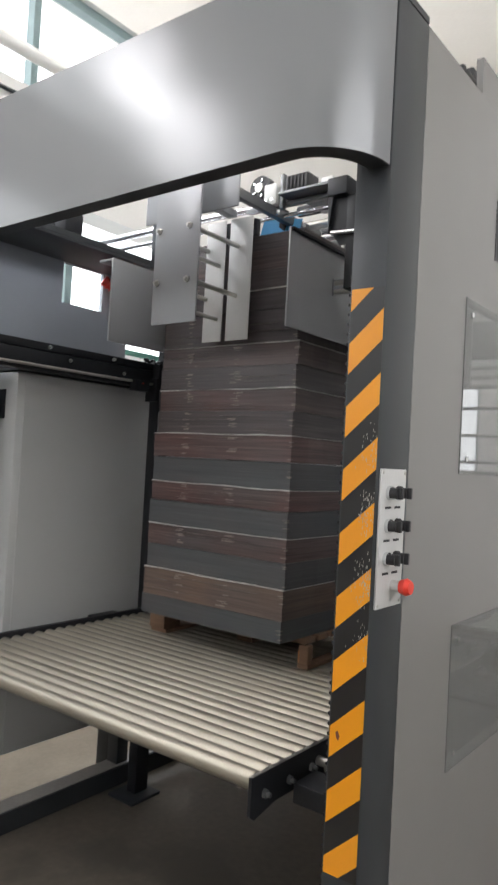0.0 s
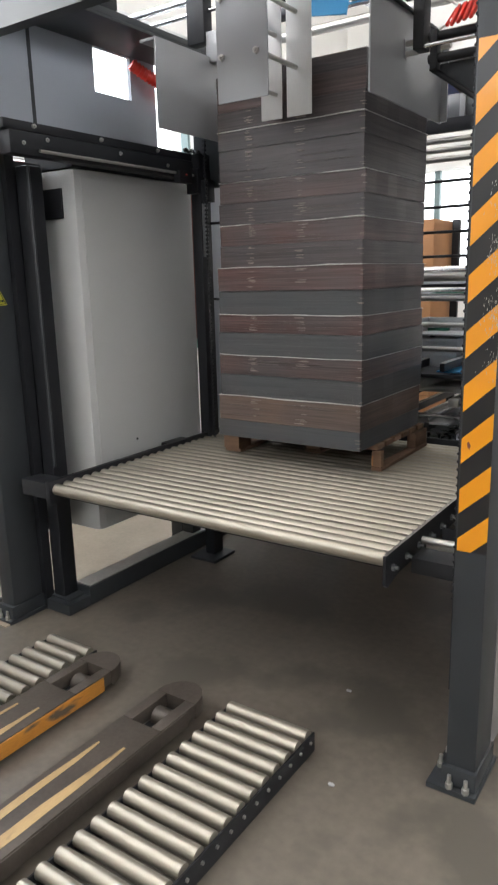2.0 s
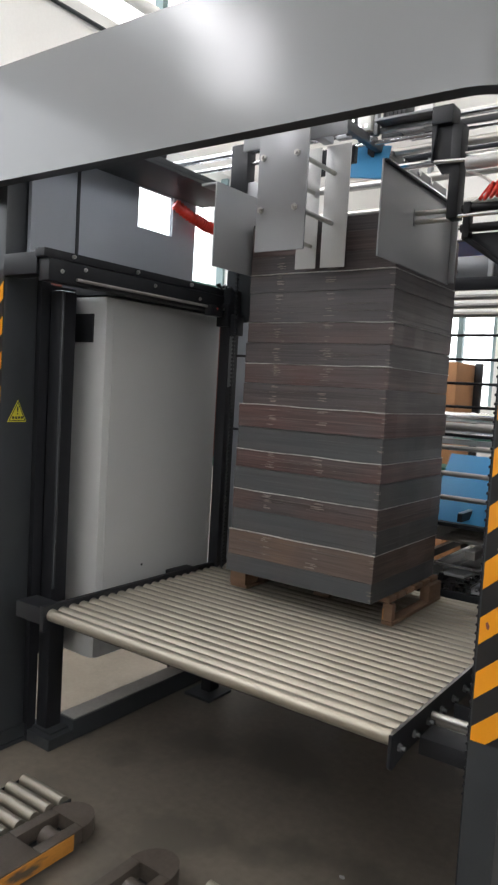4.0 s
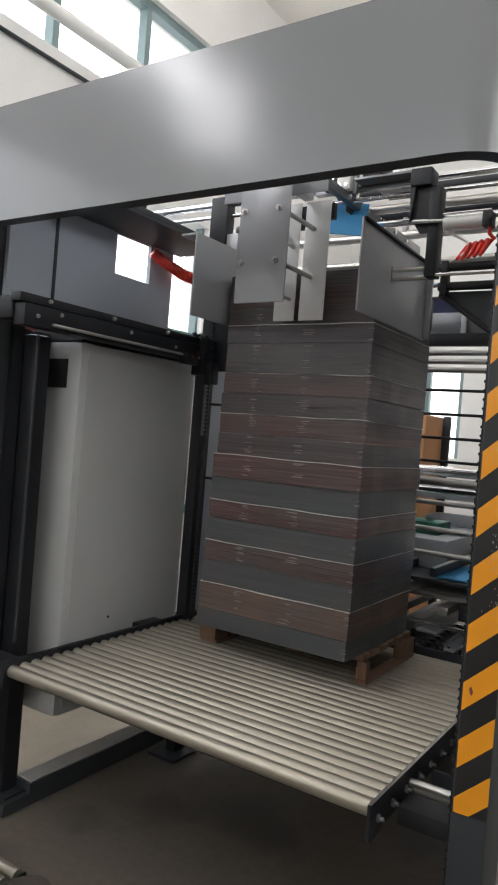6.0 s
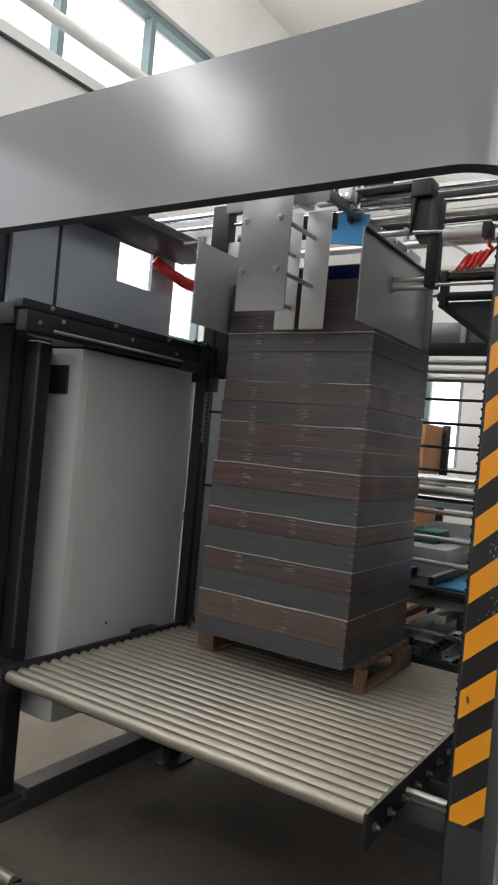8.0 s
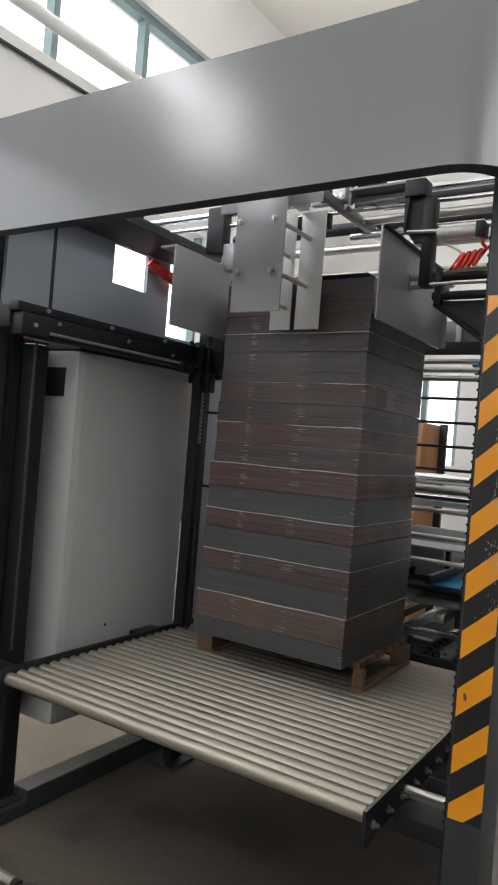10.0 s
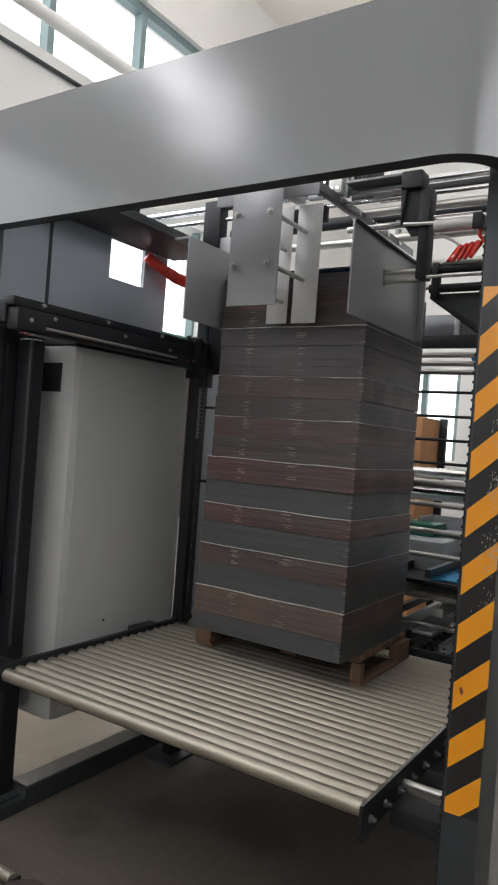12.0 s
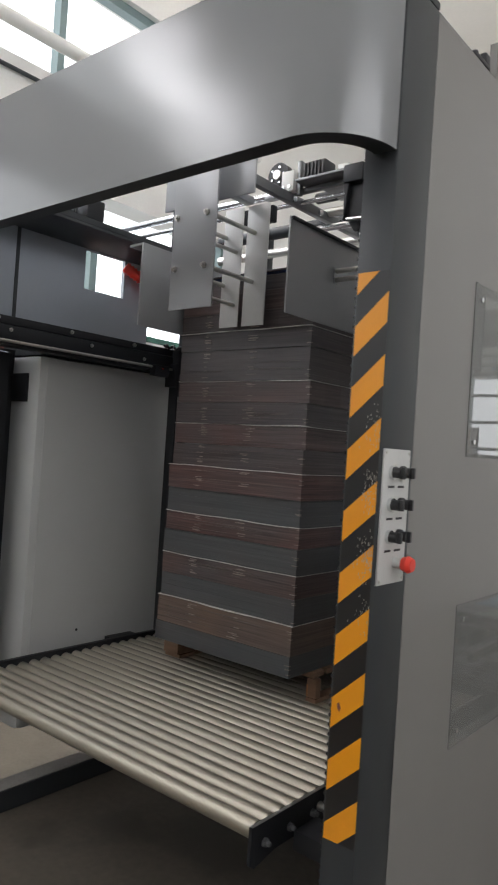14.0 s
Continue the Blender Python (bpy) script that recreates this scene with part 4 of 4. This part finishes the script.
def rear_frame():
    f = thing("delivery_gantry", (-0.9, 1.6, 0), "steel rear frame with rows of cross bars", "machine frame")
    for x in (-1.66, -0.12):
        part("upright", box(B(), x - 0.03, x + 0.03, 1.57, 1.63, 0.0, 2.70, 0.003), BLACK, f)
    for z, r in ((2.03, 0.013), (1.99, 0.013), (1.95, 0.013), (1.855, 0.007), (1.742, 0.007), (1.63, 0.007), (1.52, 0.007), (1.425, 0.02), (1.385, 0.008), (1.325, 0.012), (1.20, 0.012), (1.085, 0.012)):
        part("cross_bar", rod(B(), (-1.63, 1.6, z), (-0.15, 1.6, z), r, 12), STEEL if r > 0.01 else BLACK, f)
    part("top_plate", box(B(), -1.63, -0.15, 1.575, 1.60, 2.06, 2.12, 0.003), BLACK, f)
    part("lower_plate", box(B(), -1.63, -0.15, 1.56, 1.58, 0.30, 0.50, 0.003), BLACK, f)
    part("stop_strip", box(B(), -1.63, -0.15, 1.535, 1.5595, 0.44, 0.655, 0.003), BLACK, f)
    part("header_panel", box(B(), -0.88, -0.1505, 1.606, 1.616, 2.1205, 2.222, 0.003), BARSTEEL, f, "dull steel header panel")
    part("header_bracket", box(B(), -0.650, -0.625, 1.590, 1.6055, 2.1205, 2.215, 0.003), TRAY, f, "pale bracket")
    for x in (-0.80, -0.54, -0.22):
        part("header_bolt", rod(B(), (x, 1.598, 2.15), (x, 1.6058, 2.15), 0.009, 8), CHROME, f)
    c = thing("rear_conveyor", (-0.9, 2.2, 0.3), "dark rear conveyor with pale trays and rollers", "conveyor")
    for x in (-1.45, -1.0, -0.55, -0.30):
        part("side_beam", box(B(), x - 0.02, x + 0.02, 1.66, 2.95, 0.78, 0.86, 0.004), BLACK, c)
    for k in range(12):
        y = 1.72 + k * 0.10
        part("roller", rod(B(), (-1.43, y, 0.87), (-0.32, y, 0.87), 0.016, 10), STEEL, c)
    part("tray", box(B(), -1.40, -0.75, 2.0, 2.6, 0.93, 1.10, 0.006), TRAY, c)
    part("shelf", box(B(), -1.40, -0.40, 1.68, 1.98, 0.93, 0.95, 0.004), BLACK, c)
    part("leg", box(B(), -1.42, -1.36, 2.0, 2.06, 0.0, 0.78, 0.003), BLACK, c)
    part("leg", box(B(), -0.58, -0.52, 2.0, 2.06, 0.0, 0.78, 0.003), BLACK, c)
    part("belly", box(B(), -1.45, -0.25, 2.3, 2.4, 0.05, 0.40, 0.003), BLACK, c)
    part("bridge", box(B(), -1.45, -0.20, 2.55, 2.62, 1.28, 1.40, 0.005), TRAY, c)
    part("bridge_post", box(B(), -0.62, -0.56, 2.50, 2.56, 0.86, 1.28, 0.004), BLACK, c)
    for x, z in ((-0.97, 0.72), (-0.91, 0.98), (-0.77, 0.70), (-0.70, 1.0), (-0.50, 0.92), (-0.42, 0.75)):
        rail = part("belt_rail", box(B(), x - 0.012, x + 0.012, 1.63, 2.9, z - 0.03, z + 0.01, 0.003), BLACK, c)
        part("belt_edge", box(B(), x - 0.010, x + 0.010, 1.64, 2.88, z + 0.0105, z + 0.014), STEEL, rail)
    for k in range(9):
        part("stud", rod(B(), (-0.93 + k * 0.055, 1.655, 0.60), (-0.93 + k * 0.055, 1.655, 0.655), 0.009, 8), CHROME, c)
    for xa, xb, z in ((-0.90, -0.83, 0.665), (-0.76, -0.66, 0.70), (-0.62, -0.57, 0.635), (-0.50, -0.40, 0.70)):
        deck = part("deck_plate", box(B(), xa, xb, 1.64, 2.45, z, z + 0.012, 0.002), TRAY, c, "pale metal deck strip")
        part("lip", box(B(), xa - 0.006, xa - 0.0005, 1.64, 2.45, z, z + 0.035, 0.001), CHROME, deck)
    for k in range(7):
        part("feed_roller", rod(B(), (-1.40, 1.80 + 0.085 * k, 0.59), (-0.30, 1.80 + 0.085 * k, 0.59), 0.020, 12), CHROME, c)
    part("guide_rail", box(B(), -1.40, -0.30, 1.66, 1.70, 0.575, 0.60, 0.003), STEEL, c)
    part("guide_rail", rod(B(), (-1.40, 1.68, 0.74), (-0.30, 1.68, 0.74), 0.012, 12), CHROME, c)
    part("slide_bar", box(B(), -0.86, -0.80, 1.62, 2.9, 0.88, 0.93, 0.003), STEEL, c)
    part("slide_bar", box(B(), -0.66, -0.61, 1.62, 2.9, 0.80, 0.84, 0.003), STEEL, c)
    part("roller", rod(B(), (-1.43, 2.45, 1.45), (-0.25, 2.45, 1.45), 0.03, 14), CHROME, c)
    part("roller", rod(B(), (-1.43, 2.40, 1.34), (-0.25, 2.40, 1.34), 0.02, 14), CHROME, c)
    part("motor", box(B(), -0.75, -0.62, 2.42, 2.52, 1.22, 1.33, 0.01), BLACK, c)
    g = thing("plastic_crate", (-0.95, 2.3, 1.1), "green plastic crate on the tray", "crate")
    part("body", box(B(), -1.10, -0.86, 2.18, 2.40, 1.101, 1.17, 0.012), GREENBOX, g)
    ca = thing("carton_pile", (-1.55, 4.0, 0), "tall pile of brown kraft cartons", "carton pile")
    for i in range(4):
        part("carton", box(B(), -2.2 + 0.01 * (i % 2), -1.56 + 0.012 * (i % 2), 3.8, 4.3, 0.001 + i * 0.463, 0.46 + i * 0.463, 0.006), KRAFT, ca)
    p = thing("rack_post", (-1.36, 4.2, 0), "dark steel rack post beside the cartons", "post")
    part("shaft", box(B(), -1.535, -1.475, 4.18, 4.22, 0.0, 1.86, 0.004), BLACK, p)


def transfer_tray():
    t = thing("transfer_tray", (-0.8, 1.85, 1.12), "pale metal transfer tray on the rear conveyor", "tray")
    part("pan", box(B(), -0.99, -0.60, 1.72, 1.96, 1.115, 1.125, 0.002), TRAY, t)
    part("wall", box(B(), -0.99, -0.60, 1.95, 1.96, 1.1255, 1.20, 0.002), TRAY, t)
    part("wall", box(B(), -0.99, -0.98, 1.72, 1.9495, 1.1255, 1.20, 0.002), TRAY, t)
    part("leg", box(B(), -0.92, -0.90, 1.80, 1.84, 0.995, 1.1145, 0.002), BLACK, t)
    part("leg", box(B(), -0.71, -0.69, 1.80, 1.84, 1.015, 1.1145, 0.002), BLACK, t)
    return t


def moving_boards():
    one = thing("hanging_board", (-0.94, 1.0, 2.42), "light blue printed board hanging in the gripper", "board", "fed boards")
    part("sheet", box(B(), -1.02, -0.856, 0.898, 0.904, 2.405, 2.545, turn=pose(0, 0, 0, -14, 6, 10)), BLUE, one)
    two = thing("fed_board", (-1.02, 1.9, 2.26), "royal blue printed board fed onto the stack", "board", "fed boards")
    part("sheet", box(B(), -1.34, -0.72, 1.62, 2.16, 2.2625, 2.2665, turn=pose(0, 0, 0, -8, 0, 0)), BOARDS[4], two)
    part("printed_face", box(B(), -1.330, -0.730, 1.635, 2.145, 2.2612, 2.2622, turn=pose(0, 0, 0, -8, 0, 0)), BLUEDARK, two)
    part("gripper", box(box(B(), -0.955, -0.905, 0.838, 0.915, 2.535, 2.5680, 0.003), -0.945, -0.915, 0.905, 0.915, 2.49, 2.5345, 0.002), BLACK, one, "black gripper clamp")
    k = thing("lifted_board", (-0.70, 1.72, 0.953), "large blue printed board lifted from the conveyor", "board", "fed boards")
    part("sheet", box(B(), -0.90, -0.54, 1.722, 2.16, 0.954, 0.962, 0.002), BLUE, k)
    for a, b in ((1.80, 1.83), (1.93, 1.945), (2.04, 2.07)):
        part("print_band", box(B(), -0.86, -0.58, a, b, 0.9532, 0.9538), TRAY, k, "pale printed band")
    return one, two, k


overhead()
rear_frame()
BOARD_ONE, BOARD_TWO, LIFTED = moving_boards()
TRANSFER = transfer_tray()


# ---- floor: roller tracks and pallet jack ----
def roller_track(x0, x1):
    t = thing("floor_roller_track", ((x0 + x1) / 2, -0.9, 0), "low floor roller track with zinc rollers", "roller track", "floor roller tracks")
    me = mesh_of("roller", rod(B(), (x0 + 0.008, 0, 0), (x1 - 0.008, 0, 0), 0.0215, 18), ROLLER)
    pin = mesh_of("axle_end", rod(B(), (x1, 0, 0), (x1 + 0.006, 0, 0), 0.005, 8), STEEL)
    for k in range(27):
        y = -0.095 - k * 0.0605
        piece("roller", me, t, (0, y, 0.062))
        piece("axle_end", pin, t, (0, y, 0.045))
    for a, b in ((x0, x0 + 0.006), (x1 - 0.006, x1)):
        part("side_rail", box(B(), a, b, -1.72, -0.065, 0.0, 0.066, 0.002), BLACK, t)


def pallet_jack():
    j = thing("pallet_jack", (-1.155, -0.9, 0), "worn orange pallet jack with scuffed dark fork tips", "pallet jack")
    for xc in (-0.958, -1.343):
        w, tip = 0.082, -0.16
        # open fork: deck in pieces round the wheel slot
        arc = [(xc + w * math.cos(k * math.pi / 10), tip + 0.10 * math.sin(k * math.pi / 10)) for k in range(11)]
        f = part("fork", prism(B(), arc, "z", 0.022, 0.078), FORKTOP, j, "scuffed steel fork with orange paint left")
        part("deck", box(B(), xc - w, xc - 0.04, -0.33, tip, 0.030, 0.078, 0.004), FORKTOP, f)
        part("deck", box(B(), xc + 0.04, xc + w, -0.33, tip, 0.030, 0.078, 0.004), FORKTOP, f)
        part("deck", box(B(), xc - w, xc + w, -1.85, -0.33, 0.050, 0.078, 0.006), FORKTOP, f)
        part("skirt", box(B(), xc - w - 0.001, xc - w + 0.010, -1.85, -0.334, 0.020, 0.050, 0.003), ORANGE, f, "orange painted side of the fork")
        part("skirt", box(B(), xc + w + 0.0005, xc + w + 0.004, -1.85, -0.20, 0.020, 0.074, 0.002), ORANGE if xc < -1.2 else FORKTOP, f)
        for xo, xr, ya, wd, wr in ((-0.044, -0.050, -0.47, 0.011, 0.017), (0.040, 0.018, -0.45, 0.011, 0.036)):
            side = random.Random(round(1000 * (xc + xo)))
            ys = [ya - (ya + 1.85) * k / 14 for k in range(15)]
            edge = [(xc + xo + (xr - xo) * k / 14, (wd + (wr - wd) * k / 14) * min(1.0, 0.45 + k * 0.3)) for k in range(15)]
            out = [(c - w2 + side.uniform(-0.003, 0.003), y) for (c, w2), y in zip(edge, ys)]
            out += [(c + w2 + side.uniform(-0.003, 0.003), y) for (c, w2), y in reversed(list(zip(edge, ys)))]
            part("paint_band", prism(B(), out, "z", 0.0783, 0.0792), OCHRE, f, "band of worn ochre paint")
        part("wheel", rod(B(), (xc - 0.030, -0.225, 0.034), (xc + 0.030, -0.225, 0.034), 0.033, 20), FORKTOP, f, "dusty nylon load wheel")
        part("slot_floor", box(B(), xc - 0.04, xc + 0.04, -0.33, tip, 0.022, 0.026), BLACK, f)
    part("bridge", box(B(), -1.44, -0.862, -2.05, -1.852, 0.05, 0.30, 0.02), ORANGE, j)


def floor_hoses():
    h = solid("floor_hose", tube(B(), [(WX + 0.6 + 0.02 * math.sin(k), -1.6 + 0.16 * k, 0.017) for k in range(24)], 0.016, 10), WALLW, "white plastic hose lying on the floor", "hose")
    pts = [(-2.9 + 0.05 * k + 0.05 * math.sin(k * 0.7), -0.5 + 0.045 * k, 0.013) for k in range(18)]
    pts += [(-2.02 + 0.004 * k, 0.32 + 0.06 * k, 0.013) for k in range(1, 14)]
    solid("power_cable", tube(B(), pts, 0.012, 8), RUBBER, "black power cable on the floor", "cable")
    pts = [(-2.7 + 0.045 * k, -0.35 + 0.03 * k + 0.02 * math.sin(k), 0.006) for k in range(15)]
    solid("thin_cable", tube(B(), pts, 0.005, 6), WALLW, "thin white cable on the floor", "cable")
    b = solid("floor_mat", box(B(), -3.36, -2.0, -0.06, 1.9, 0.0005, 0.006), KRAFT, "flattened tan cardboard on the floor", "cardboard")
    b.data.materials[0] = FLATTAN
    for x, y in ((-0.53, 0.28), (-0.36, -0.18)):
        bm = B()
        bmesh.ops.create_icosphere(bm, subdivisions=1, radius=0.008, matrix=Matrix.Translation((x, y, 0.006)) @ Matrix.Diagonal((1.6, 1, 0.5, 1)))
        solid("debris", bm, TRAY, "small pale scrap on the floor", "scrap", "floor scraps")


floor_hoses()
roller_track(-0.79, -0.478)
roller_track(-1.67, -1.432)
pallet_jack()


# ---- what moves ----
def motions():
    drop = [(0.0, 0.192), (0.25, 0.156), (0.5, 0.118), (0.75, 0.076), (1.0, 0.032), (1.25, 0.004), (1.5, 0.0), (2.0, 0.0), (14.0, 0.0)]
    for ob in (PLATFORM, PALLET, STACK):
        o = ORIGIN[ob]
        walk(ob, [(t, pose(o.x, o.y, o.z + d)) for t, d in drop])
    opening = [(0.0, 0.06), (0.3, 0.09), (2.9, 0.09), (3.2, 0.05), (3.5, 0.0), (4.2, 0.0), (8.25, 0.0), (8.7, 0.09), (10.2, 0.09), (11.05, 0.09), (11.3, 0.0), (14.0, 0.0)]
    for ob, sign in ((PUSHER_R, 1), (PUSHER_L, -1)):
        o = ORIGIN[ob]
        walk(ob, [(t, pose(o.x + sign * d, o.y, o.z)) for t, d in opening])
    o = ORIGIN[TRANSFER]
    walk(TRANSFER, [(t, pose(o.x, o.y + d, o.z)) for t, d in ((0.0, 0.25), (2.0, 0.25), (3.4, 0.6), (6.3, 0.6), (8.2, 0.6), (9.6, 0.1), (10.5, 0.1), (11.1, 0.45), (14.0, 0.6))])
    o = ORIGIN[BOARD_ONE]
    walk(BOARD_ONE, [(0.0, pose(*o)), (8.2, pose(*o)), (8.7, pose(o.x, o.y + 0.35, o.z + 0.2)), (9.3, pose(o.x, o.y + 1.5, o.z - 0.02, 60)), (9.8, pose(o.x, o.y + 2.3, o.z - 0.12, 78)), (14.0, pose(o.x, o.y + 2.3, o.z - 0.12, 78))])
    o = ORIGIN[LIFTED]
    walk(LIFTED, [(t, pose(o.x + e, o.y, o.z - d, a)) for t, e, d, a in ((0.0, 0.14, 0.0, 0), (3.4, 0.14, 0.0, 0), (3.75, 0.0, 0.0, 0), (4.0, 0.0, 0.02, 48), (4.2, 0.0, 0.16, 80), (4.6, 0.0, 0.16, 80), (5.1, 0.05, 0.02, 30), (5.5, 0.18, 0.0, 0), (14.0, 0.18, 0.0, 0))])
    o = ORIGIN[BOARD_TWO]
    walk(BOARD_TWO, [(0.0, pose(*o)), (7.45, pose(*o)), (7.62, pose(o.x, o.y - 0.78, o.z - 0.005)), (8.2, pose(o.x, o.y - 0.84, o.z - 0.008)), (8.6, pose(o.x, o.y - 0.905, o.z - 0.028, 8)), (14.0, pose(o.x, o.y - 0.905, o.z - 0.028, 8))])


motions()
